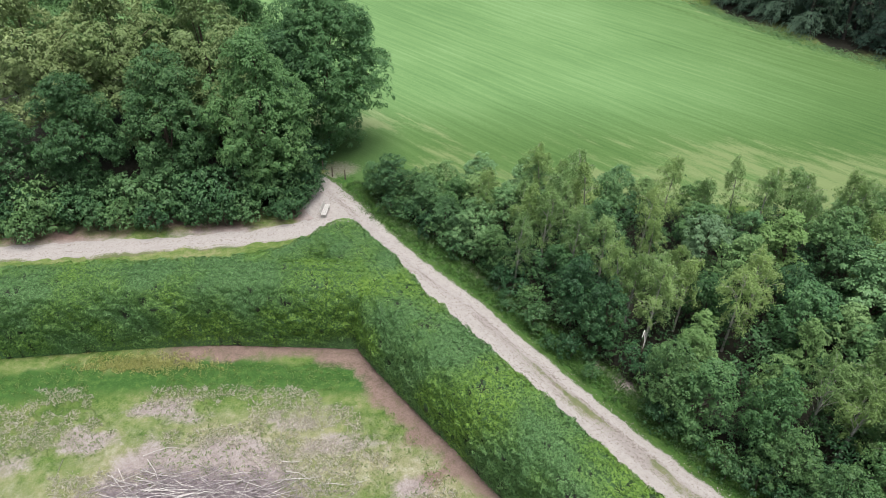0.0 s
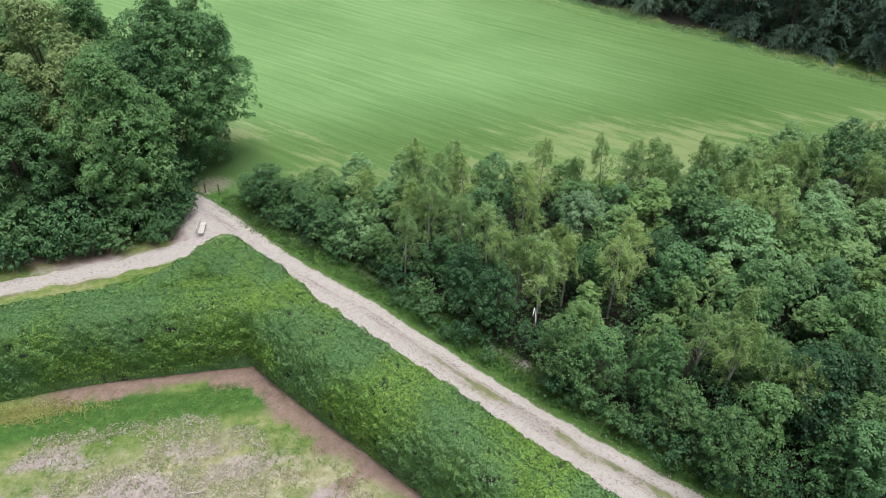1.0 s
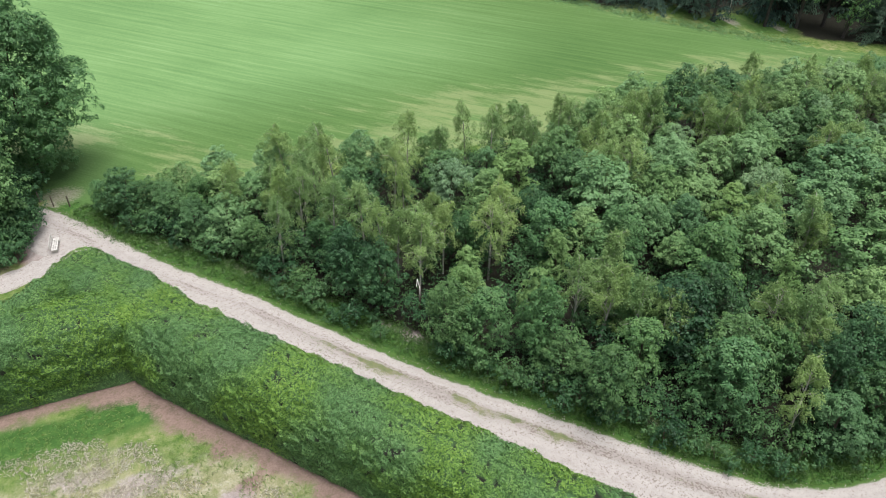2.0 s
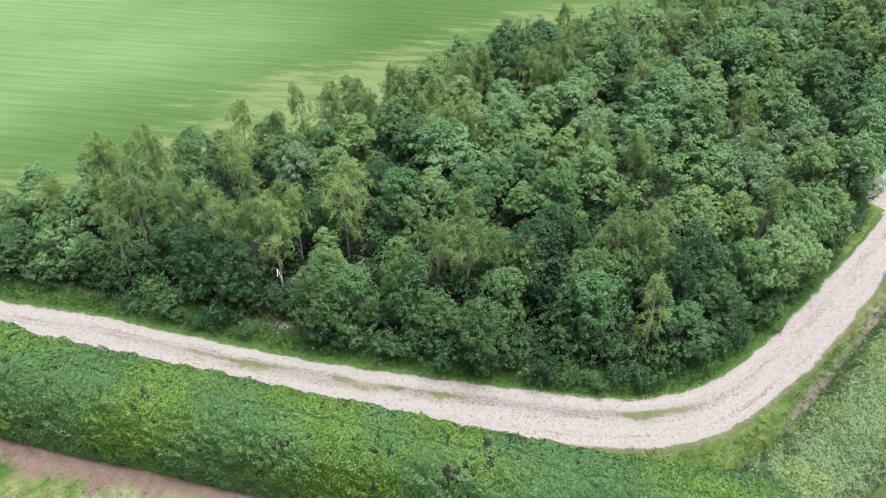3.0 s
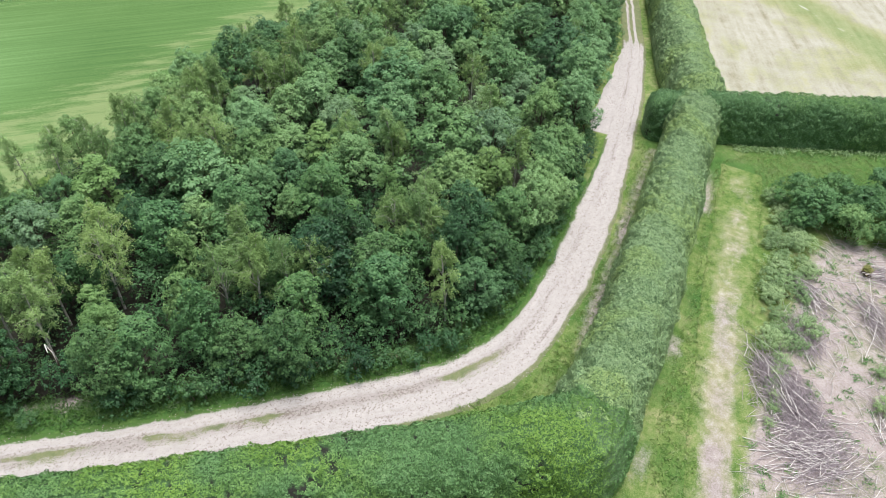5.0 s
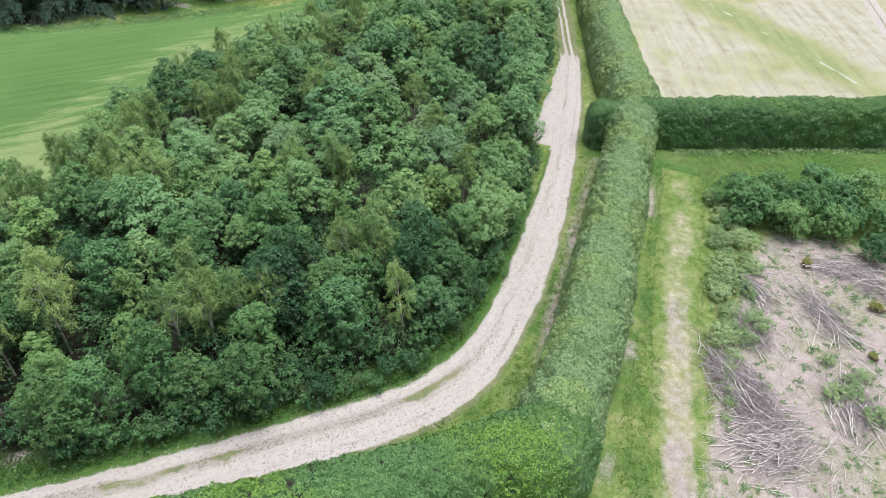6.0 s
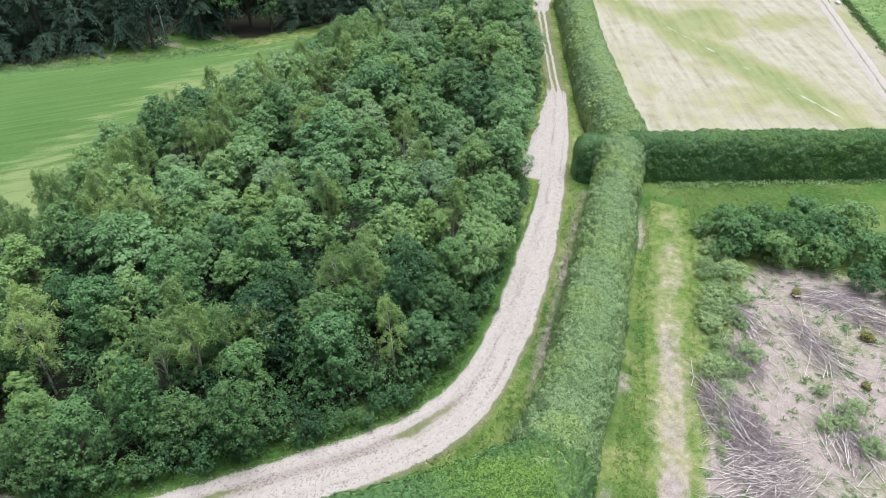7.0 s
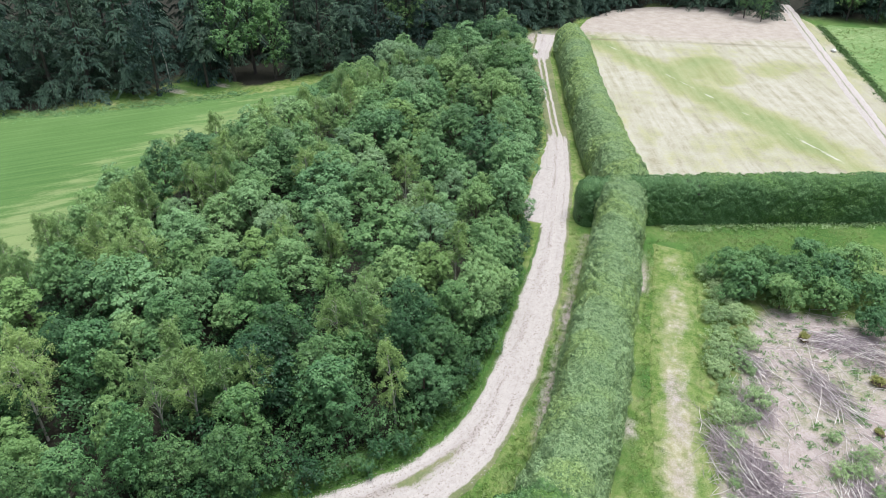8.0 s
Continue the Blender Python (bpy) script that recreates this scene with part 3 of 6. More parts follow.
ROAD_INNER = [(-17.5, 60.5), (-14.2, 57.9), (-12.9, 55.9), (-9.9, 51.6), (-7.0, 47.5), (-3.9, 44.0), (-0.4, 40.0), (2.3, 36.2), (5.4, 32.0), (8.0, 28.6),
              (10.5, 25.3), (12.9, 22.6), (15.3, 20.0), (18.0, 16.9), (20.9, 13.6), (24.4, 10.5), (28.3, 8.6), (33.2, 8.0), (37.7, 7.9),
              (42.0, 8.1), (47.7, 8.7), (55, 9.8), (61.5, 11.0), (67.8, 12.0), (74, 13.5), (80.6, 15.2), (87.9, 17.8), (101.8, 22.3), (115.5, 26.6), (128.5, 28.5)]
WEST_PATH = [(-75, 43.6), (-50, 46.0), (-37.2, 47.9), (-30, 48.8), (-23.6, 49.6), (-17, 50.6), (-13.2, 52.0), (-10.2, 53.2)]
HEDGES = [
    ("A", [(-46, 36.8), (-40, 37.4), (-31.5, 38.2), (-24, 39.1), (-17, 39.7), (-5.2, 39.3)], 5.0, 5.3, 0.5),
    ("B", [(-9.6, 46.3), (-6.2, 41.3), (-3.4, 36.8), (22.2, 3.2), (29, 3.25), (35, 3.35), (43, 4.0), (53, 4.9), (65.4, 5.9)], (5.0, 5.0), (5.15, 4.7), (0.58, 0.86)),
    ("D", [(62.3, 10.3), (65.2, 4.0), (74, -17.8), (82, -37)], 3.7, 4.5, 0.66),
    ("F", [(-16.5, 40.9), (-13.5, 41.4), (-11.2, 42.6), (-9.4, 44.4)], 3.2, 5.1, 0.7),
    ("E", [(66.2, 5.8), (80, 10.9), (95, 15.9), (110, 20.6), (120.5, 24.0)], 5.4, 4.6, 0.9),
]
CORNER = 53.3  # metres along the long hedge to its bend
CLEARING = [(22, -5.6), (30, -5.2), (36, -5.2), (41, -6.0), (46, -6.3), (50, -6.6), (53.5, -8), (54.5, -14), (55.5, -24), (48, -40), (15, -40)]
SE_TRACK = [(60, 0.2), (56, -0.4), (50, -1.0), (44.6, -1.6), (38, -2.5), (31.4, -3.4), (22, -5.0), (10, -7.5)]

# ---------------------------------------------------------------- ground, road, fields


def graded(lo, hi, core_lo, core_hi, fine):
    mid = np.arange(core_lo, core_hi, fine) if np.isscalar(fine) else fine
    out = lambda a, b, n: a + (b - a) * (np.arange(1, n + 1) / n) ** 2.6
    return np.r_[out(core_lo, lo, 34)[::-1], mid, out(mid[-1], hi, 34)]


def ground_height(P):
    """Gentle unevenness, held flat under the road and fields."""
    q = np.c_[P, np.zeros(len(P))]
    return 0.05 * vnoise(q, 0.35, 3) + 0.02 * vnoise(q, 1.3, 4) - 0.05


def build_ground():
    xs, ys = graded(-1500, 1700, -46, 100, 0.6), graded(-1500, 1700, -24, 64, np.r_[np.arange(-24, -8, 0.6), np.arange(-8, 10, 0.25), np.arange(10, 64, 0.6)])
    X, Y = np.meshgrid(xs, ys, indexing="ij")
    P = np.c_[X.ravel(), Y.ravel()]
    q3 = np.c_[P, np.zeros(len(P))]
    a, b = P @ np.array([0.788, 0.615]), P @ np.array([0.615, -0.788])  # across and along the diagonal hedge
    bare, dry, lush, litter = (np.zeros(len(P)) for _ in range(4))
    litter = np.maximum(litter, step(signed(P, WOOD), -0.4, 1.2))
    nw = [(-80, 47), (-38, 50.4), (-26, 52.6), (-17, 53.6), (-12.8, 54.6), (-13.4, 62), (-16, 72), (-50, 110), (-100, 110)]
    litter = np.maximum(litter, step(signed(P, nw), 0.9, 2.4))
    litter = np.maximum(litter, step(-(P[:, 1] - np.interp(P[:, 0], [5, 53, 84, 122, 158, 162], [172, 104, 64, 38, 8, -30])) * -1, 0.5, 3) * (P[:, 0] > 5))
    # a path and some grass just inside the forest
    glade = step(3.4 - polyline_distance(P, [(74.5, 79.6), (79.3, 73.6), (84, 68.9)]), 0, 1.4)
    lawn = step(4.6 - np.hypot(P[:, 0] - 84.5, P[:, 1] - 77.0), 0, 2)
    litter = litter * (1 - glade) * (1 - 0.8 * lawn)
    lush = np.maximum(lush, np.maximum(lawn, 0.7 * glade))
    bare = np.maximum(bare, 0.62 * step(0.9 - polyline_distance(P, [(74.5, 80.2), (79.8, 74.0), (85.6, 68.0)]), 0, 0.5))
    # soil swept bare along the hedges on the inner side
    foot = (a - 17.1)
    ragged = 0.7 * vnoise(q3, 0.45, 15) + 0.5 * vnoise(q3, 1.1, 16)
    along_b = (b > -34) & (b < 12.5)
    bare = np.maximum(bare, np.where(along_b, 0.75 * step(foot + ragged, -1.9, -0.7) * (foot < 4), 0))
    west = np.array([np.interp(P[:, 0], [-70, -31.5, -24, -17, -7.2], [31.2, 35.6, 36.6, 37.1, 36.8])])[0] - P[:, 1]
    bare = np.maximum(bare, np.where((P[:, 0] > -27) & (P[:, 0] < -5), 0.75 * step(P[:, 0], -24, -18) * step(-west + ragged, -1.7, -0.5) * (west > -3), 0))
    bare = np.maximum(bare, 0.75 * step(4.2 - np.hypot((P[:, 0] - 125) / 2.2, P[:, 1] - 30.2), 0, 2))
    # rough clearing by the corner
    W = P + 1.3 * np.c_[vnoise(q3, 0.3, 41), 0.5 * vnoise(q3, 0.3, 42)] + 0.8 * np.c_[vnoise(q3, 0.8, 43), 0.6 * vnoise(q3, 0.8, 44)]
    for cx, cy, rx, ry, v in ((-14.6, 26.0, 6.4, 3.3, 0.95), (-18.6, 31.1, 2.6, 0.9, 0.8), (-3.0, 25.3, 1.6, 1.1, 0.95), (-22.5, 28.6, 2.8, 0.9, 0.75),
                              (-7.4, 28.6, 3.4, 0.9, 0.66), (-4, 22, 5, 2.4, 0.7), (-28, 27, 3, 1.2, 0.6), (-11, 30.4, 2.2, 0.6, 0.6)):
        bare = np.maximum(bare, v * step(1 - np.hypot((W[:, 0] - cx) / rx, (W[:, 1] - cy) / ry), -0.3, 0.5))
    core = step(1 - np.hypot((P[:, 0] + 14) / 20, (P[:, 1] - 24) / 9.5), -0.1, 0.4)
    dry = np.maximum(dry, core * (0.52 + 0.3 * vnoise(q3 * (0.6, 1.3, 1), 0.34, 14) + 0.12 * vnoise(q3, 1.1, 45)))
    inner = (P[:, 0] < 4) & (foot < 0.5)
    lush = np.maximum(lush, np.where(inner, 0.92 * step(west + ragged, 0.6, 1.8) * step(5.4 - west, 0, 2.4), 0))
    # felled clearing
    c = signed(P, CLEARING)
    bare = np.maximum(bare, (0.72 + 0.22 * vnoise(q3, 0.45, 57)) * step(c, -0.6, 1.2))
    dry = np.maximum(dry, (0.36 + 0.3 * vnoise(q3, 0.3, 55) + 0.2 * vnoise(q3, 0.9, 56)) * step(c, -1, 1))
    # soil beside the long hedge
    side = P[:, 1] - np.interp(P[:, 0], [22, 35, 43, 53, 63], [0.1, 0.75, 1.5, 2.4, 3.2])
    bare = np.maximum(bare, np.where((P[:, 0] > 18) & (P[:, 0] < 62), (0.32 + 0.5 * vnoise(q3, 0.4, 18)) * np.exp(-((side + 0.35) / 0.8) ** 2), 0))
    lush = np.maximum(lush, np.where((P[:, 0] > 18) & (P[:, 0] < 64) & (np.abs(side - 3) < 6), 0.22 + 0.45 * vnoise(q3, 0.32, 46) + 0.25 * vnoise(q3, 0.9, 47), 0))
    bare = np.maximum(bare, np.where((P[:, 0] > 24) & (P[:, 0] < 60), (0.52 + 0.35 * vnoise(q3, 0.3, 17)) * np.exp(-((side - 5.5) / 0.8) ** 2), 0))
    # verges
    verge = polyline_distance(P, [(-9, 60)] + WOOD[1:14])
    lush = np.maximum(lush, 0.95 * step(3.2 - verge, 0, 1.6))
    bare = np.maximum(bare, 0.42 * step(0.9 - verge, 0, 0.7) * (vnoise(q3, 0.35, 8) > 0.05))
    for cx, cy, rr in ((5.0, 44.3, 1.0), (12.2, 33.7, 1.1), (10.4, 35.6, 0.7), (18.4, 26.2, 0.8)):
        bare = np.maximum(bare, 0.8 * step(rr - np.hypot(P[:, 0] - cx, P[:, 1] - cy), -0.3, 0.6))
    lush = np.maximum(lush, np.where(P[:, 1] < 6, 0.62 * step(P[:, 0], 50, 60) * (1 + 0.4 * vnoise(q3, 0.3, 58)), 0))
    west_d = polyline_distance(P, WEST_PATH)
    bare = np.maximum(bare, (0.5 + 0.35 * vnoise(q3, 0.3, 52) + 0.2 * vnoise(q3, 1.0, 53)) * step(7.6 - west_d, 0, 1.6) * (P[:, 0] < -12) * (P[:, 1] > np.interp(P[:, 0], [-75, -37, -13], [44, 48.0, 51.8])))
    bare = np.maximum(bare, 0.55 * step(1.6 - np.hypot(P[:, 0] + 11.4, (P[:, 1] - 61.6)), 0, 1.2))
    bare = np.maximum(bare, 0.85 * step(2.6 - np.hypot(P[:, 0] + 12.4, P[:, 1] - 54.6), 0, 1.4))
    z = ground_height(P)
    nx, ny = len(xs), len(ys)
    i = (np.arange(nx - 1)[:, None] * ny + np.arange(ny - 1)).ravel()
    F = np.c_[i, i + ny, i + ny + 1, i + 1]
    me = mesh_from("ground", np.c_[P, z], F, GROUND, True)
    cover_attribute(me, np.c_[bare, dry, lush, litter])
    mould = me.attributes.new("mould", "FLOAT", "POINT")
    mould.data.foreach_set("value", (step(-np.minimum(np.abs(foot), np.where(P[:, 0] < -5, np.abs(west), 99)), -3.2, -2.2) * (P[:, 0] < 14) * (P[:, 1] < 40) + step(P[:, 1] - np.interp(P[:, 0], [-75, -37, -13], [44.8, 48.9, 52.6]), 0, 0.8) * (P[:, 0] < -13)).astype(np.float32))
    ob = tagged(new("ground", me), "rough grass with bare sandy soil and leaf litter", "ground", kind="structure")
    return ob


build_ground()


def ribbon(name, left, right, cols, material, lift, cover, label, category, wobble=0.12, crown=0.03, gap=0.4, spill=0.0):
    """A road surface between two border lines."""
    n = max(len(resample(left, gap)), 8)
    s = np.linspace(0, 1, n)

    def even(line):
        q = smooth_line(line, 0.4, 10)
        d = np.r_[0, np.cumsum(np.linalg.norm(np.diff(q, axis=0), axis=1))]
        return np.stack([np.interp(s * d[-1], d, q[:, k]) for k in range(2)], 1)

    L, R = even(left), even(right)
    across = unit(L - R)
    L, R = L + across * spill, R - across * spill
    L = L + across * wobble * (vnoise(np.c_[L, np.zeros(n)], 0.9, 5) + 0.7 * vnoise(np.c_[L, np.zeros(n)], 2.1, 6))[:, None]
    R = R - across * wobble * (vnoise(np.c_[R, np.zeros(n)], 0.9, 7) + 0.7 * vnoise(np.c_[R, np.zeros(n)], 2.1, 9))[:, None]
    u = np.linspace(0, 1, cols)
    P = L[:, None] * (1 - u)[None, :, None] + R[:, None] * u[None, :, None]
    P2 = P.reshape(-1, 2)
    U = np.tile(u, n)
    z = lift + crown * np.sin(np.pi * U) + 0.012 * vnoise(np.c_[P2, np.zeros(len(P2))], 1.5, 2)
    z[(U == 0) | (U == 1)] = -0.06
    i = (np.arange(n - 1)[:, None] * cols + np.arange(cols - 1)).ravel()
    me = mesh_from(name, np.c_[P2, z], np.c_[i, i + 1, i + cols + 1, i + cols], material, True)
    me.flip_normals()
    cover_attribute(me, cover(P2, U))
    way = np.linalg.norm(np.diff((L + R) / 2, axis=0), axis=1)
    run_s = np.repeat(np.r_[0, np.cumsum(way)], cols) * 0.16
    run = me.attributes.new("run", "FLOAT_VECTOR", "POINT")
    run.data.foreach_set("vector", np.c_[run_s, U * 9.0, 0 * U].astype(np.float32).ravel())
    return tagged(new(name, me), label, category, kind="structure")


def road_cover(P, U):
    x = P[:, 0]
    q = np.c_[P, 0 * x]
    worn = step(x, -1, 9) * step(32 - x, 0, 5)
    patchy = step(vnoise(q, 0.22, 48) + 0.5 * vnoise(q, 0.7, 54), -0.7, 0.4)
    weeds = worn * (0.35 + 0.65 * patchy) * (0.66 * np.exp(-((U - 0.35) / 0.07) ** 2) + 0.52 * np.exp(-((U - 0.48) / 0.10) ** 2))
    ruts = np.maximum(np.exp(-((U - 0.36) / 0.07) ** 2), np.exp(-((U - 0.62) / 0.07) ** 2))
    weeds = np.maximum(weeds, step(x, 80, 85) * (0.95 - 0.85 * ruts) * step(117 - x, 0, 6))
    weeds = np.maximum(weeds, step(np.abs(U - 0.5), 0.3, 0.5) * np.where(((x > 59.5) & (x < 80.5) & (U < 0.5)) | ((x < -8.6) & (U > 0.5)), 0.0, 1.0))
    damp = 0.6 * np.exp(-((U - 0.38) / 0.12) ** 2) + 0.55 * np.exp(-((U - 0.74) / 0.05) ** 2)
    damp = damp + worn * (0.5 * np.exp(-((U - 0.33) / 0.08) ** 2) + 0.3 * np.exp(-((U - 0.5) / 0.1) ** 2))
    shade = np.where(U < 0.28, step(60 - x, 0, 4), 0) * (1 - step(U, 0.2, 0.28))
    return np.c_[weeds, damp, shade, 0 * x]


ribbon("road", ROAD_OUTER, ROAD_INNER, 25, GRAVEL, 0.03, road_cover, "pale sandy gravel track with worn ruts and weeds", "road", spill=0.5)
wp = np.array(WEST_PATH)
ribbon("path", [tuple(p) for p in wp + (0, 1.15)], [tuple(p) for p in wp - (0, 1.15)], 7, GRAVEL, 0.025,
       lambda P, U: np.c_[step(U, 0.66, 1.0) * (0.7 + 0.5 * vnoise(np.c_[P, 0 * U], 0.25, 19)), 0.25 + 0 * U, 0 * U, 0 * U], "pale sandy footpath behind the hedge", "path", 0.35, 0.02)
st = np.array(SE_TRACK)


def wheel_cover(P, U):
    fade = np.interp(P[:, 0], [20, 30, 48, 58], [0.95, 0.85, 0.68, 0.35])
    q = np.c_[P, 0 * U]
    ruts = np.maximum(np.exp(-((U - 0.34) / 0.1) ** 2), np.exp(-((U - 0.66) / 0.1) ** 2))
    band = np.exp(-((U - 0.5 + 0.1 * vnoise(q, 0.2, 49)) / 0.27) ** 2)
    dry = fade * (0.72 * band + 0.16 * ruts) + 0.3 * vnoise(q, 0.5, 24) + 0.2 * vnoise(q, 1.6, 50)
    bare = fade * (np.interp(P[:, 0], [28, 38, 46], [0.85, 0.58, 0.34]) + 0.4 * vnoise(q, 0.4, 25) + 0.25 * vnoise(q, 1.3, 51)) * np.maximum(band, 0.8 * ruts)
    c = signed(P, CLEARING)
    bare = np.maximum(bare, 0.78 * step(c, -0.6, 1.2))
    dry = np.maximum(dry, 0.35 * step(c, -1, 1))
    return np.c_[bare, dry, 0 * U, 0 * U]


ribbon("wheel_track", [tuple(p) for p in st + (0.2, 1.9)], [tuple(p) for p in st - (0.2, 1.9)], 19, GROUND, 0.03, wheel_cover,
       "dry worn wheel track across the grass", "track", 0.1, 0.0, 0.5)
BAY = [(60.4, 12.2), (60.3, 14.9), (65, 15.9), (72, 16.7), (79.3, 17.4), (80, 16.4), (70, 14.0)]


def sheet(name, poly, gap, material, lift, cover, label, category, drop=0.12, ragged=0.25):
    """A flat field: a gridded sheet cut to its outline, with an uneven border sunk into the ground."""
    pts = np.array(poly)
    (x0, y0), (x1, y1) = pts.min(0), pts.max(0)
    xs, ys = np.arange(x0, x1 + gap, gap), np.arange(y0, y1 + gap, gap)
    X, Y = np.meshgrid(xs, ys, indexing="ij")
    P = np.c_[X.ravel(), Y.ravel()]
    q3 = np.c_[P, np.zeros(len(P))]
    d = signed(P, poly) + ragged * vnoise(q3, 0.5, 11)
    z = lift + 0.02 * vnoise(q3, 0.2, 12) - drop * step(0.6 * gap - d, 0, 1.2 * gap)
    ny = len(ys)
    i = (np.arange(len(xs) - 1)[:, None] * ny + np.arange(ny - 1)).ravel()
    F = np.c_[i, i + ny, i + ny + 1, i + 1]
    F = F[(d[F] > -1.2 * gap).all(1)]
    used, inv = np.unique(F, return_inverse=True)
    me = mesh_from(name, np.c_[P, z][used], inv.reshape(F.shape), material, True)
    cover_attribute(me, cover(P[used]))
    run = me.attributes.new("run", "FLOAT_VECTOR", "POINT")
    run.data.foreach_set("vector", np.c_[P[used] * (0.5, 1.2), 0 * used].astype(np.float32).ravel())
    return tagged(new(name, me), label, category, kind="structure")


sheet("sand_bay", BAY, 0.3, GRAVEL, 0.035, lambda P: np.zeros((len(P), 4)), "pale sand passing place beside the track", "road", 0.1, 0.12)
FIELD_POLY = [(-160, 190), (-60, 100), (-22, 76), (-14.5, 63.8), (-9, 60.8), (-3, 59.5), (8, 59.2), (22, 57.2), (40, 55.4), (56, 54.2), (70, 51.4), (79, 49.5),
              (92, 47), (102, 43.5), (112, 40), (118, 38), (108, 44), (95, 52.2), (82, 62.8), (69, 78.6), (61, 91.3), (51, 102.2), (42, 118), (18, 148), (-20, 200)]


def field_cover(P):
    near = polyline_distance(P, [(-13, 66), (8, 62), (22, 60.5), (40, 58.5), (58, 57.5), (75, 53)])
    far = polyline_distance(P, [(18, 147), (42, 116.5), (51, 100.8), (61, 90), (69, 77.4), (82, 61.8), (95, 51.4)])
    scars = 0.82 * step(14 - near, 0, 7) * (0.75 + 0.6 * vnoise(np.c_[P, 0 * P[:, 0]], 0.12, 21)) + 0.5 * np.exp(-((far - 1.2) / 0.8) ** 2)
    # Margin growth, plus the big tree's shade painted as a darker disc.
    lush = np.maximum(0.6 * np.exp(-((far - 3.4) / 1.0) ** 2), 0.7 * step(7 - np.hypot(P[:, 0] + 9, P[:, 1] - 65), 0, 4))
    scars = scars * step(np.hypot(P[:, 0] + 9, P[:, 1] - 65), 3, 8)
    # Painted sheen mask, rising toward the far north-west end.
    far_sheen = step(62 - P[:, 0], 0, 45) * step(P[:, 1], 66, 84)
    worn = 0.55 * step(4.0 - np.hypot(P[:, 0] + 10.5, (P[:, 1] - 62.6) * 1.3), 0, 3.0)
    return np.c_[scars, lush * (1 - worn), worn, far_sheen]


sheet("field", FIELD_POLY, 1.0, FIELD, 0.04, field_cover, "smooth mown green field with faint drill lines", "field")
HAY_POLY = [(68.6, 3.6), (79, 6.6), (93, 11.4), (108, 16.6), (121, 20.8), (127, 23.4), (133, 25.4), (142, 25.2), (151, 22), (157, 14), (161, 3), (161, -12.0),
            (140, -15.0), (116, -19.0), (98, -21.9), (84, -24.5), (80, -23.5)]


def hay_cover(P):
    q3 = np.c_[P, 0 * P[:, 0]]
    W = P + 2.4 * np.c_[vnoise(q3, 0.16, 34), vnoise(q3, 0.16, 35)] + 0.9 * np.c_[vnoise(q3, 0.5, 36), vnoise(q3, 0.5, 37)]
    diag = polyline_distance(P, [(130, 22.5), (128.4, 20.9), (113.2, 7.2), (101.3, -3.4), (93.6, -11.0), (85, -18.1), (80, -22.5)])
    width = np.interp(P[:, 0], [80, 90, 105, 125], [1.8, 3.2, 4.0, 2.4])
    green = 0.07 + 0.64 * np.exp(-(diag / width) ** 2)
    for cx, cy, rx, ry, v in ((117, 2, 11, 9, 0.6), (122, -9, 8, 5, 0.4), (89, -5, 6, 6, 0.44), (98, -1, 5, 4, 0.4), (87, 8, 6, 3, 0.34), (103, -3, 6, 4, 0.42), (128, 4, 4, 10, 0.3)):
        green = np.maximum(green, 0.8 * v * step(1.15 - np.hypot((W[:, 0] - cx) / rx, (W[:, 1] - cy) / ry), 0, 0.7))
    end = np.interp(P[:, 1], [-15, -12, 6.7, 22.2, 26], [136, 135.1, 131.9, 128.2, 127])
    worn = 0.8 * step(P[:, 0] - end + 3.0 * vnoise(q3, 0.12, 38), -4.0, 7.0)
    line = 0.62 * np.exp(-(diag / 0.3) ** 2) * (P[:, 0] > 84) * (0.8 + 0.5 * vnoise(q3, 0.5, 39))
    seam = 0.8 * np.exp(-((P[:, 0] - end) / 0.6) ** 2) * (0.7 + 0.5 * vnoise(q3, 0.3, 40))
    return np.clip(np.c_[line, green, worn, seam], 0, 1)


sheet("hayfield", HAY_POLY, 0.5, STUBBLE, 0.03, hay_cover, "pale dry hayfield with a greener worn strip", "field")
LANE = [(168, -11.2), (162.5, -12.3), (152.7, -13.6), (138.1, -15.8), (121.1, -18.4), (107, -20.6), (96.1, -22.3), (84, -24.6), (70, -27.6)]
ln = np.array(LANE)
ribbon("lane", [tuple(p) for p in ln + (0.1, 1.25)], [tuple(p) for p in ln - (0.1, 1.25)], 7, GRAVEL, 0.05,
       lambda P, U: np.c_[0.6 * np.exp(-((U - 0.5) / 0.12) ** 2), 0 * U, 0 * U, 0 * U], "pale double-rutted farm lane", "road", 0.12, 0.02, 1.0)
sheet("lane_verge", [(158, -13.6), (140, -16.6), (116, -20.2), (98, -23.2), (84, -26.2), (84, -29.6), (107.8, -24.8), (128, -21.4), (150.6, -17.4)], 0.7, STUBBLE, 0.02,
      lambda P: np.c_[0 * P[:, 0], 0.32 + 0 * P[:, 0], 0.3 + 0 * P[:, 0], 0 * P[:, 0]], "dry trodden verge beside the farm lane", "verge")
sheet("pasture", [(152, -17.2), (128, -21.2), (107.8, -24.6), (84, -29.4), (60, -60), (150, -80), (156, -40)], 1.2, PASTURE, 0.08,
      lambda P: np.zeros((len(P), 4)), "bright green ungrazed pasture", "field")

# ---------------------------------------------------------------- hedges


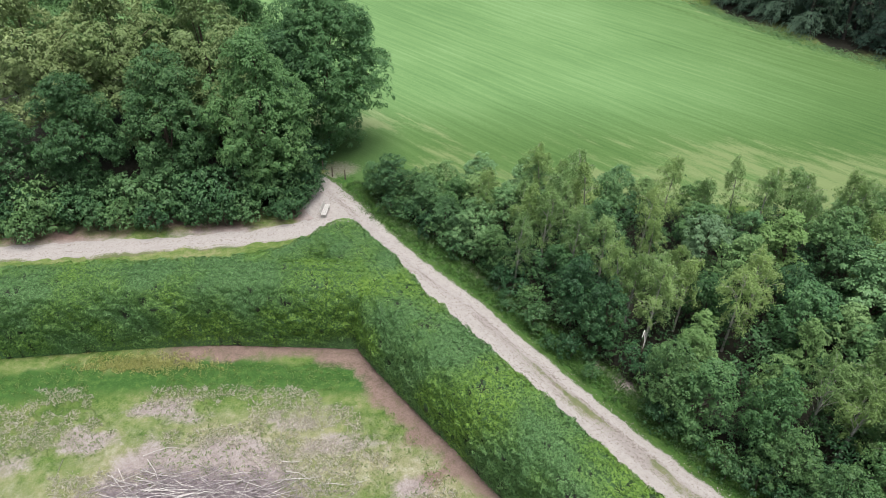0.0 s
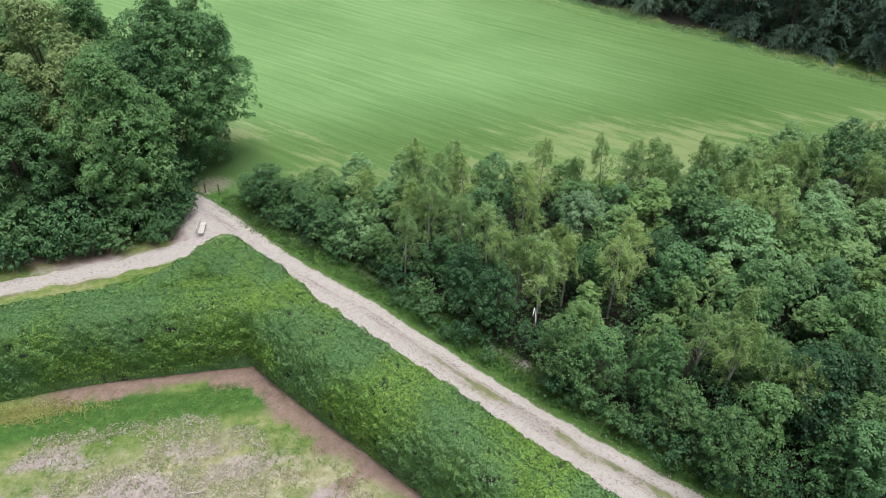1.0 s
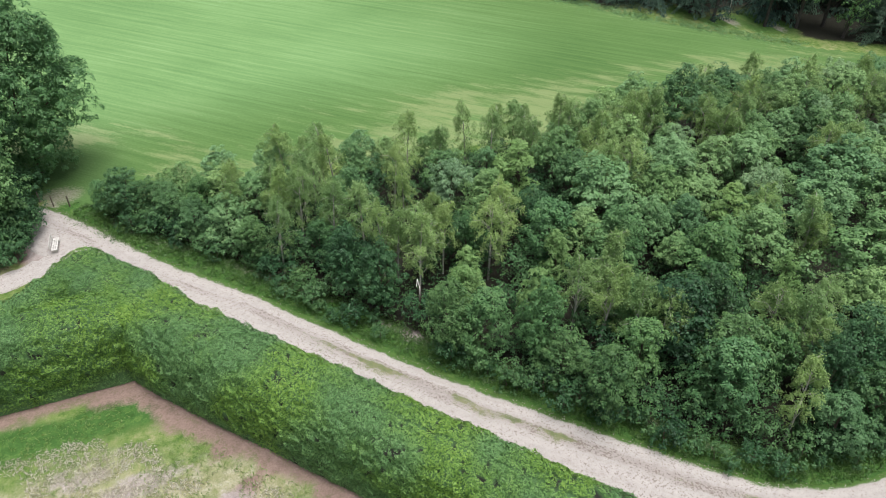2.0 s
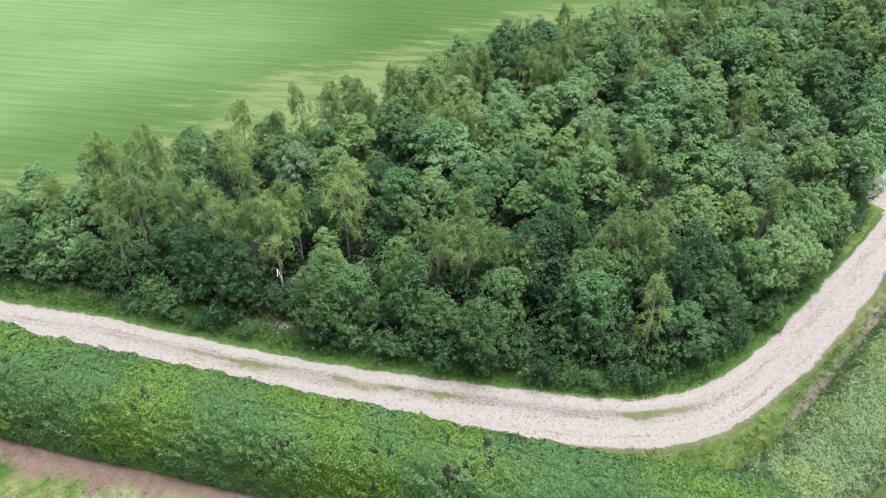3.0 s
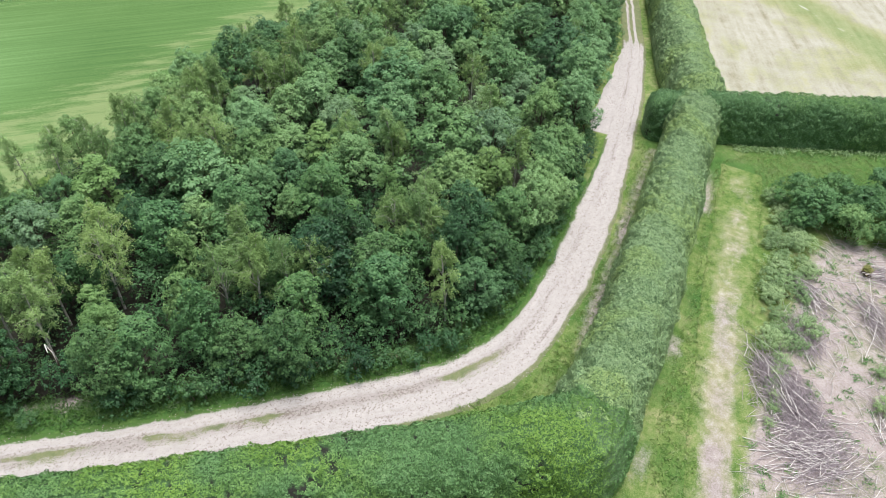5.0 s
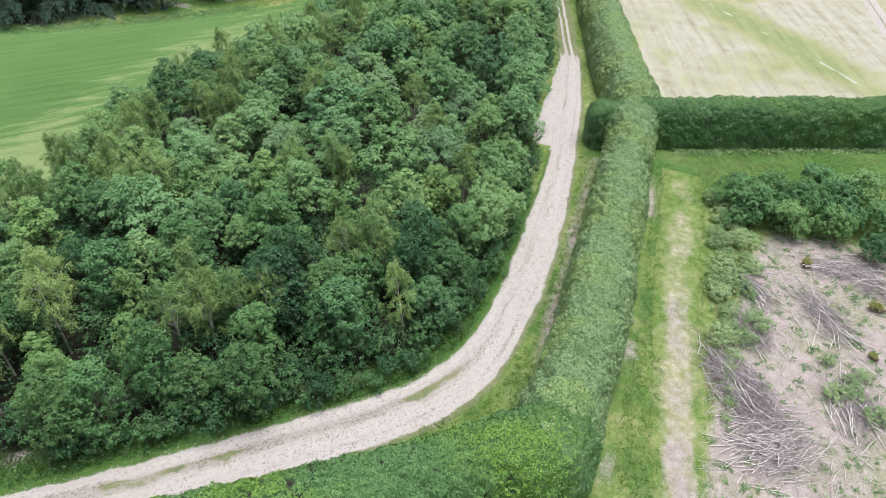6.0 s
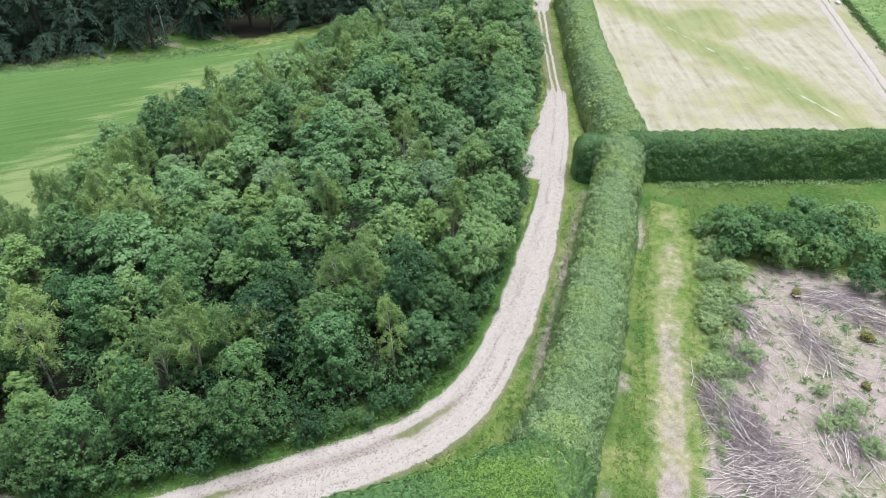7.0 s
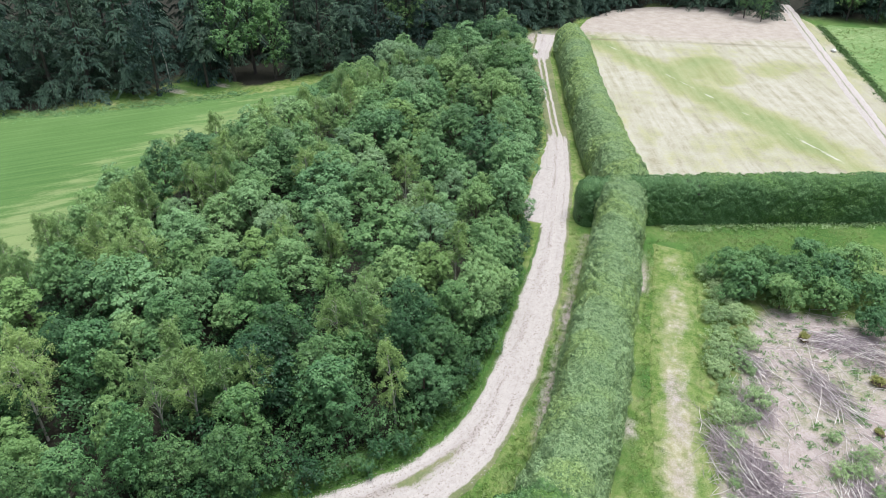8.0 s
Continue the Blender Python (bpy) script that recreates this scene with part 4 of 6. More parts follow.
def hedge_surface(axis, width, height, roundness, seed):
    """A function from (metres along, turn round the profile 0..1) to places on a clipped, slightly lumpy hedge."""
    q = smooth_line(axis, 0.5, 8)
    d = np.r_[0, np.cumsum(np.linalg.norm(np.diff(q, axis=0), axis=1))]
    total = d[-1]
    tang = np.gradient(q, axis=0)
    tang = unit(tang)
    two = lambda v: v if isinstance(v, tuple) else (v, v)

    def surf(s, u):
        k = step(s, CORNER - 4, CORNER + 4)
        (w0, w1), (h0, h1), (r0, r1) = two(width), two(height), two(roundness)
        breadth, tall, soft = w0 + (w1 - w0) * k, h0 + (h1 - h0) * k, r0 + (r1 - r0) * k
        if w0 != w1 or h0 != h1:
            breadth = breadth + 0.6 * step(34 - s, 0, 30)  # broader towards the fork
            tall = tall + 0.75 * np.exp(-((s - CORNER) / 3.5) ** 2)  # a hump where it bends
            breadth = breadth + 0.7 * np.exp(-((s - CORNER) / 5) ** 2)
        c = np.stack([np.interp(s, d, q[:, k]) for k in (0, 1)], 1)
        tg = unit(np.stack([np.interp(s, d, tang[:, k]) for k in (0, 1)], 1))
        side = np.c_[tg[:, 1], -tg[:, 0]]
        ang = math.pi * (1 - u)
        e = 2.0 / (2.0 + 3.2 * (1 - soft))
        ca, sa = np.cos(ang), np.sin(ang)
        w = np.sign(ca) * np.abs(ca) ** e * breadth / 2
        h = np.abs(sa) ** e * tall
        # rounded ends
        end = np.minimum(s, total - s)
        k = np.sqrt(np.clip(1 - (1 - np.clip(end / 1.5, 0, 1)) ** 2, 0, 1))
        w, h = w * (0.3 + 0.7 * k), h * (0.75 + 0.25 * k)
        base = np.c_[c + side * w[:, None], h]
        out = np.c_[side * (ca * 0.9)[:, None], np.maximum(sa, 0.05)]
        out = unit(out)
        bulge = np.interp(soft, [0.6, 0.8], [0.42, 1.0]) * (0.22 * vnoise(base, 0.42, seed) + 0.2 * vnoise(base, 0.95, seed + 1)) + 0.13 * vnoise(base, 1.9, seed + 2) + 0.14 * vnoise(base, 3.4, seed + 12) + 0.06 * vnoise(base, 6.6, seed + 15)
        fold = 1 - np.abs(vnoise(base, 0.55, seed + 3))
        bulge = bulge - 0.11 * np.clip(fold, 0, 1) ** 6
        # shaggy rolls of growth across the rounded hedges
        phase = s / 1.55 + 1.3 * (u - 0.5) + 1.1 * vnoise(base, 0.3, seed + 4) + 0.25 * vnoise(base, 1.0, seed + 13)
        rolls = phase - np.floor(phase)
        shag = 0.62 * (np.minimum(rolls / 0.82, (1 - rolls) / 0.18) ** 0.8 - 0.55) * np.maximum(sa, 0.2) * np.clip(0.6 + 0.7 * vnoise(base, 0.35, seed + 6), 0, 1.2) + 0.2 * vnoise(np.c_[s, 0 * s, 0 * s], 0.45, seed + 5) * np.maximum(sa, 0)
        bulge = bulge + shag * step(soft, 0.66, 0.8)
        base = base + out * (bulge * np.clip(h / 0.8, 0.15, 1))[:, None]
        return base

    return surf, total


def build_hedge(key, axis, width, height, roundness, seed, density, leaf):
    surf, total = hedge_surface(axis, width, height, roundness, seed)
    ob = thing("hedge", {"A": "clipped tall beech hedge beside the footpath", "B": "clipped broad green hedge bending round with the gravel track",
                         "D": "dark flat-sided clipped hedge crossing the meadow edge",
                         "F": "short rounded hedge shoulder at the path fork", "E": "lumpy round-topped hedge running to the woods"}[key], "hedge", group="tall hedges")
    n, m = int(total / 0.2), 56
    S, U = np.meshgrid(np.linspace(0, total, n), np.linspace(0, 1, m), indexing="ij")
    V = surf(S.ravel(), U.ravel())
    C = surf(np.clip(S.ravel(), 0.6, total - 0.6), np.full(n * m, 0.5))
    C[:, 2] = 0
    V = C + (V - C) * 0.965
    V[:, 2] -= 0.04
    i = (np.arange(n - 1)[:, None] * m + np.arange(m - 1)).ravel()
    F = np.c_[i, i + m, i + m + 1, i + 1]
    rim = [list(range(0, m)), list(range((n - 1) * m, n * m))]
    extra = []
    for r in rim:
        extra += [(r[a], r[a + 1], r[m - 2 - a], r[m - 1 - a]) for a in range(m // 2 - 1)]
    faces = np.r_[F, np.array(extra)]
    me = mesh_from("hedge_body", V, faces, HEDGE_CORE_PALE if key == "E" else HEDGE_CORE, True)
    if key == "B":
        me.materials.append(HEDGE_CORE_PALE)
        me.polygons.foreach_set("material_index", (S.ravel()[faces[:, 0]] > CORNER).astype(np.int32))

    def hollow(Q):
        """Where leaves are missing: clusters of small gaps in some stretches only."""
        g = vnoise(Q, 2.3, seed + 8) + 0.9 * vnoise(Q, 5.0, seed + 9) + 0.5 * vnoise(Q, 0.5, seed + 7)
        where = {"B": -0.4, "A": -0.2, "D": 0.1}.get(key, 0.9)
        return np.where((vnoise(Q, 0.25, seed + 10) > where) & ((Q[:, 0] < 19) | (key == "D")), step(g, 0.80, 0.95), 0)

    # Mask for the near-black shade painted on the core.
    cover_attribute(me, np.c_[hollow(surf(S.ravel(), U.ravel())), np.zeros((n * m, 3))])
    part("inner_growth", me, ob, "twiggy inside of the hedge with gap shade painted dark")
    rng = np.random.default_rng(seed)
    perim = np.max(width) + 2 * np.max(height) - 1.2
    k = int(total * perim * density)
    s, u = rng.uniform(0, total, k), rng.uniform(0, 1, k)
    # flat sides take as many leaves as the top
    P = surf(s, u)
    du = surf(s, np.clip(u + 0.004, 0, 1)) - surf(s, np.clip(u - 0.004, 0, 1))
    stretch = np.linalg.norm(du, axis=1)
    keep = rng.uniform(0, 1, k) < stretch / np.quantile(stretch, 0.97)
    ds = surf(np.clip(s + 0.05, 0, total), u) - surf(np.clip(s - 0.05, 0, total), u)
    N = unit(np.cross(du, ds))
    N = np.where((N * (P - surf(np.clip(s, 0.6, total - 0.6), np.full(k, 0.5)) * (1, 1, 0.5))).sum(1, keepdims=True) < 0, -N, N)
    keep &= rng.uniform(0, 1, k) > hollow(P) * 0.97
    P, N, s = P[keep], N[keep], s[keep]
    P = P + N * rng.normal(0.01, 0.035, (len(P), 1))
    deep, pale = LEAF_HEDGE_SHADED if key == "D" else LEAF_HEDGE, LEAF_HEDGE_PALE
    # Past the bend, leaves take the colour with the painted sheen.
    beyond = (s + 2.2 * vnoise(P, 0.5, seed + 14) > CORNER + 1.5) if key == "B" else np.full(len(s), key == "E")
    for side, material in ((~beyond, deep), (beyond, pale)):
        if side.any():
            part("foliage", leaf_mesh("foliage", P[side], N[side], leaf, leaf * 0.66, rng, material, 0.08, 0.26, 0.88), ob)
    return ob


for (key, axis, w, h, r), sd, dens, lf in zip(HEDGES, (11, 23, 41, 61, 53), (560, 620, 300, 520, 260), (0.122, 0.112, 0.155, 0.122, 0.165)):
    build_hedge(key, axis, w, h, r, sd, dens, lf)

# ---------------------------------------------------------------- trees and shrubs


def crown_points(rng, h, r, low, lobes, per_lobe, lobe_size, egg=0.55):
    """Twig tips and their directions on a crown made of many overlapping boughs."""
    hc = h * (1 - low)
    cz = h * low + hc * (0.5 - (egg - 0.5) * 0.5)
    d = unit(rng.normal(0, 1, (lobes, 3)) + np.array([0, 0, 0.25]))
    k = rng.uniform(0.55, 1.0, (lobes, 1))
    taper = np.where(d[:, 2] > 0, 1 - 0.5 * d[:, 2] ** 2, 1.0)[:, None]
    C = np.c_[d[:, :2] * (r - lobe_size * 0.6) * k * taper, cz + d[:, 2] * (hc / 2 - lobe_size * 0.55) * k[:, 0]]
    R = lobe_size * rng.uniform(0.6, 1.3, lobes) * (1 - 0.25 * np.maximum(d[:, 2], 0))
    i = rng.integers(0, lobes, lobes * per_lobe)
    v = unit(rng.normal(0, 1, (len(i), 3)) + np.array([0, 0, 0.45]))
    rad = R[i] * rng.uniform(0.78, 1.12, len(i))
    P = C[i] + v * rad[:, None] * np.array([1, 1, 0.85])
    deep = np.zeros(len(P), int)
    for c, q in zip(C, R):
        deep += np.linalg.norm((P - c) / (1, 1, 0.85), axis=1) < q * 0.72
    keep = (deep == 0) | (rng.uniform(0, 1, len(P)) < 0.14)
    P, v = P[keep], v[keep]
    outward = unit(P - np.array([0, 0, cz * 0.75]))
    V = unit(v * 0.6 + outward * 0.6 + np.array([0, 0, 0.2]))
    ok = P[:, 2] > 0.1
    return P[ok], V[ok], C, R


def limbs(rng, C, h, r0, bend=0.35, count=12):
    lines = []
    top = np.array([rng.normal(0, 0.1), rng.normal(0, 0.1), h * 0.86])
    mid = np.array([rng.normal(0, 0.15), rng.normal(0, 0.15), h * 0.45])
    trunk = [np.array([0, 0, -0.15]), np.array([0, 0, 0.25]), mid * (1, 1, 0.6), mid, (mid + top) / 2, top]
    trad = [r0 * 1.35, r0, r0 * 0.85, r0 * 0.7, r0 * 0.42, r0 * 0.12]
    for c in C[rng.permutation(len(C))[:count]]:
        z = np.clip(c[2] * rng.uniform(0.45, 0.75), 0.3, h * 0.7)
        a = np.array([np.interp(z, [0, mid[2], top[2]], [0, mid[0], top[0]]), np.interp(z, [0, mid[2], top[2]], [0, mid[1], top[1]]), z])
        b = a + (c - a) * 0.5 + np.array([0, 0, bend * 0.4])
        lines.append(([a, b, c], [r0 * 0.42, r0 * 0.26, r0 * 0.08]))
    return (trunk, trad), lines


def make_tree(name, label, category, seed, h, r, low, lobes, per_lobe, lobe_size, leaf, material, bark, r0, group, fan=9, egg=0.55, ratio=0.5, count=12, sag=0.25, fine=1.0):
    rng = np.random.default_rng(seed)
    ob = thing(name, label, category, group=group)
    P, V, C, R = crown_points(rng, h, r, low, lobes, int(per_lobe * 0.62 * fine + 0.5), lobe_size, egg)
    trunk, lines = limbs(rng, C, h, r0, count=count)
    part("trunk", tubes_mesh("trunk", [trunk] + lines, bark, 5), ob)
    part("crown", tuft_mesh("crown", P, V, int(fan * 1.75 * fine ** 0.5), leaf * 0.86, leaf * ratio, (0.30 * lobe_size + 0.07) / fine ** 0.4, rng, material, sag), ob)
    return ob


def make_birch(seed, h, r):
    """A slender young birch: pale stem, thin rising branches, hanging sprays of small leaves."""
    rng = np.random.default_rng(seed)
    ob = thing("birch_tree", "slender young birch with pale stem and airy leaves", "tree", group="young birches in the copse")
    lean = rng.normal(0, 0.35, 2)
    stem = [np.array([lean[0] * f * f, lean[1] * f * f, h * f - 0.1]) for f in (0, 0.25, 0.5, 0.75, 1.0)]
    lines, P, N, T = [(stem, [0.105, 0.09, 0.066, 0.04, 0.01])], [], [], []
    for k in range(66):
        f = 0.26 + 0.73 * rng.uniform(0, 1) ** 0.85
        a = np.array([lean[0] * f * f, lean[1] * f * f, h * f])
        th = rng.uniform(0, 2 * math.pi)
        reach = r * (0.16 + 1.25 * (1 - f) ** 0.7 * min(1, f / 0.45) ** 1.4) * rng.uniform(0.35, 1.15)
        d = np.array([math.cos(th), math.sin(th), 0])
        b = a + d * reach * 0.5 + np.array([0, 0, reach * 0.62])
        c = a + d * reach + np.array([0, 0, reach * 0.75])
        if k < 26:
            lines.append(([a, b, c], [0.02, 0.013, 0.006]))
        side = np.array([-d[1], d[0], 0])
        sprays = [(a * 0.2 + b * 0.8, b, 5, 0.0, 0.1), (b, c, 26, 0.0, 0.11)]
        for _ in range(3):
            q = b + (c - b) * rng.uniform(0.1, 1.0)
            sprays.append((q, q + d * rng.uniform(0.1, 0.3) + side * rng.normal(0, 0.2) + np.array([0, 0, -rng.uniform(0.2, 0.8)]), 16, 0.3, 0.065))
        for p0, p1, cnt, fall, blur in sprays:
            w = rng.uniform(0, 1, (cnt, 1))
            P.append(p0 + (p1 - p0) * w + rng.normal(0, blur, (cnt, 3)))
            T.append(rng.normal(0, 0.5, (cnt, 3)) + d * 0.45 + (0, 0, -fall))
            N.append(rng.normal(0, 0.2, (cnt, 3)) + d * 0.55 + (0, 0, 0.8))
    part("trunk", tubes_mesh("trunk", lines, BARK_BIRCH, 5), ob)
    part("crown", spray_mesh("crown", np.concatenate(P), np.concatenate(T), np.concatenate(N), 0.135, 0.068, rng, LEAF_BIRCH), ob)
    return ob


def make_fir(seed, h, r, low, boughs=115, leaf=0.34, width=0.125, full=2.3):
    """A tall dark conifer with layered, drooping branches."""
    rng = np.random.default_rng(seed)
    ob = thing("conifer_tree", "tall dark conifer with drooping branches", "tree", group="dark trees at the forest edge")
    lines, P, N = [([np.array([0, 0, h * f - 0.1]) for f in (0, 0.3, 0.6, 1)], [0.3, 0.24, 0.15, 0.03])], [], []
    T = []
    for k in range(boughs):
        f = low + (0.99 - low) * rng.uniform(0, 1) ** 1.35
        th = rng.uniform(0, 2 * math.pi)
        reach = (r * (1.04 - f) ** 0.75 + 0.25) * rng.uniform(0.7, 1.1)
        d = np.array([math.cos(th), math.sin(th), 0])
        a = np.array([0, 0, h * f])
        b = a + d * reach * 0.6 + np.array([0, 0, 0.12 * reach])
        c = a + d * reach + np.array([0, 0, -0.22 * reach])
        if k % 4 == 0:
            lines.append(([a, b, c], [0.05, 0.03, 0.01]))
        cnt = int((8 + 9 * reach) * full)
        w = rng.uniform(0.12, 1, (cnt, 1))
        q = np.where(w < 0.6, a + (b - a) * w / 0.6, b + (c - b) * (w - 0.6) / 0.4)
        side = np.array([-d[1], d[0], 0])
        off = rng.normal(0, 0.3, (cnt, 1)) * (1.15 - w) * reach * 0.55
        q = q + side * off
        q[:, 2] -= np.abs(off[:, 0]) * 0.35
        P.append(q)
        T.append(d * 0.7 + side * np.sign(off) * 0.35 + np.array([0, 0, -0.62 - 0.4 * rng.uniform()]))
        N.append(np.tile(d * 0.75 + (0, 0, 0.7), (cnt, 1)))
    part("trunk", tubes_mesh("trunk", lines, BARK_FOREST, 5), ob)
    part("crown", spray_mesh("crown", np.concatenate(P), np.concatenate(T), np.concatenate(N), leaf, width, rng, LEAF_FIR), ob)
    return ob


def spread_points(rng, poly, gap, tries, margin=0.0):
    pts = np.array(poly)
    lo, hi = pts.min(0), pts.max(0)
    cand = rng.uniform(lo, hi, (tries, 2))
    cand = cand[signed(cand, poly) > margin]
    out = np.zeros((0, 2))
    for c in cand:
        if len(out) == 0 or ((out - c) ** 2).sum(1).min() > gap * gap:
            out = np.r_[out, c[None]]
    return out


def put(proto, x, y, size, turn, z=0.0, squash=1.0):
    ob = copy_thing(proto, pose(x, y, z, 0, 0, turn))
    ob.scale = (size, size, size * squash)
    return ob


def retire(proto):
    for o in (*proto.children_recursive, proto):
        bpy.data.objects.remove(o)


rng = np.random.default_rng(7)

# the copse of young trees between track and field
def young(seed, rr, eg, nl, ls, low, leaf=0.205, leaves=None, label="bushy young broadleaved tree with dense green crown"):
    return make_tree("young_tree", label, "tree", seed, 7.2, rr, low, nl, 16, ls, leaf, leaves or LEAF_OAK, BARK, 0.11,
                     "young trees in the copse", 8, eg, 0.54, 10, 0.25, 1.7)


DEEP, LIME_LABEL = "dense young oak with deep green leaves", "fresh yellow-green young tree in the copse"
BROAD = [young(100 + k, rr, eg, nl, ls, 0.03, 0.205, LEAF_HAZEL) for k, (rr, eg, nl, ls) in enumerate(((2.2, 0.55, 32, 0.78), (2.6, 0.5, 36, 0.82), (2.0, 0.6, 28, 0.74)))]
LEAFY = [young(110 + k, rr, 0.5, nl, ls, 0.03) for k, (rr, nl, ls) in enumerate(((2.2, 32, 0.78), (2.6, 36, 0.82)))]
INNER = [young(120 + k, rr, eg, nl, ls, 0.2) for k, (rr, eg, nl, ls) in enumerate(((2.2, 0.45, 26, 0.76), (2.6, 0.42, 29, 0.82), (1.9, 0.5, 22, 0.72), (2.3, 0.5, 26, 0.7)))]
MAPLE = [young(160 + k, rr, 0.55, nl, ls, 0.03, 0.205, LEAF_MAPLE, DEEP) for k, (rr, nl, ls) in enumerate(((2.3, 34, 0.8), (2.6, 38, 0.82)))]
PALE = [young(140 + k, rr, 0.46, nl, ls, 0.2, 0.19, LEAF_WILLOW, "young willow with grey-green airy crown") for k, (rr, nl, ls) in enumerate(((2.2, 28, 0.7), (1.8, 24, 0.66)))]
LIME = [young(150 + k, rr, 0.5, nl, ls, 0.08, 0.2, LEAF_LIME, LIME_LABEL) for k, (rr, nl, ls) in enumerate(((2.0, 28, 0.72), (1.7, 24, 0.66)))]
BIRCH = [make_birch(200 + k, 7.5, rr) for k, rr in enumerate((1.6, 1.9, 1.45, 1.75, 2.05))]
# the larger crowns: x, y, crown radius
OAKS_DEEP = [(30.1, 24.8, 2.6), (36.5, 17.7, 2.4), (20.4, 21.8, 1.8), (13.7, 30.9, 1.9), (10.9, 36.9, 1.8), (33.6, 16.6, 1.9),
             (43.7, 23.1, 3.5), (61.0, 25.3, 3.2), (65.8, 21.3, 3.2), (38.2, 39.1, 3.2), (69.5, 26.1, 3.0), (74.5, 21.1, 3.0), (62.5, 17.6, 2.7), (53.9, 18.3, 2.5)]
OAKS_GREEN = [(27.2, 18.9, 2.3), (19.3, 27.9, 2.1), (15.6, 29.4, 1.9), (32.9, 27.8, 3.0), (38.6, 14.8, 1.9), (9.2, 39.4, 2.0), (24.6, 35.7, 2.5), (28.4, 32.9, 2.5), (23.6, 23.0, 1.9),
              (51.1, 32.6, 3.4), (47.6, 38.6, 2.7), (30.1, 37.7, 3.3), (47.4, 15.2, 2.3), (46.5, 30.0, 2.6)]
LIMES = [(69.0, 32.9, 2.9), (26.2, 44.2, 2.4), (42.9, 18.3, 1.9), (20.2, 30.2, 1.2), (23.6, 33.6, 1.3), (37.2, 24.5, 1.3)]
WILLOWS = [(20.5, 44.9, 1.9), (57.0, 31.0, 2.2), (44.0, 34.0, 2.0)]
BIRCH_AT = [(25.7, 29.7), (22.9, 29.2), (23.5, 26.8), (25.1, 25.4), (20.0, 36.9), (17.0, 39.0), (12.6, 40.5), (14.2, 37.1), (11.9, 43.2), (9.8, 44.3), (8.8, 49.3), (8.4, 53.4),
            (12.0, 50.9), (5.4, 43.9), (32.7, 21.2), (33.7, 19.6), (36.9, 20.7), (29.9, 15.6), (34.3, 42.1), (35.3, 40.3), (32.9, 44.3), (47.1, 42.6), (25.5, 52.5), (26.5, 49.3),
            (30.1, 49.4), (21.4, 49.5), (40.6, 30.2), (42.6, 27.2), (50.4, 21.8), (53.8, 36.4)]
BIRCH_NORTH = [(42.9, 47.2), (40.0, 46.8), (36.4, 46.4), (31.7, 39.9), (47.4, 44.6), (56.4, 35.6), (62.7, 46.5), (69.0, 45.9), (58.3, 50.6), (77.7, 41.1), (76.2, 44.2), (52.9, 45.8),
               (6.1, 47.6), (7.8, 46.6), (11.7, 53.4), (3.6, 51.1), (15.0, 38.5), (41.2, 49.6), (33.8, 49.6), (66.4, 42.6)]
rngt = np.random.default_rng(17)
for k, (x, y) in enumerate(BIRCH_AT + BIRCH_NORTH):
    put(BIRCH[k % 5], x, y, rngt.uniform(0.9, 1.08), rngt.uniform(0, 360))
    if k % 3 == 0:
        put(BIRCH[(k + 1) % 5], x + rngt.normal(0, 0.8), y + rngt.normal(0, 0.8), rngt.uniform(0.75, 0.95), rngt.uniform(0, 360))
crowns = [(x, y, 1.0) for x, y in BIRCH_AT + BIRCH_NORTH + [(13.6, 35.2), (12.6, 34.2)]]
for plan, protos, radius in ((OAKS_DEEP[:6], MAPLE, (2.3, 2.6)), (OAKS_DEEP[6:], LEAFY, (2.2, 2.6)), (OAKS_GREEN[:9], BROAD, (2.2, 2.6)), (OAKS_GREEN[9:], LEAFY, (2.2, 2.6)), (LIMES, LIME, (2.0, 1.7)), (WILLOWS, PALE, (2.2, 1.8))):
    for k, (x, y, r) in enumerate(plan):
        size = r / radius[k % 2] * 1.05
        high = np.interp(r, [1.2, 1.8, 2.6, 3.5], [6.2, 6.6, 7.6, 8.6])
        put(protos[k % 2], x, y, size, rngt.uniform(0, 360), 0, high / (7.2 * size))
        crowns.append((x, y, r))
crowns = np.array(crowns)
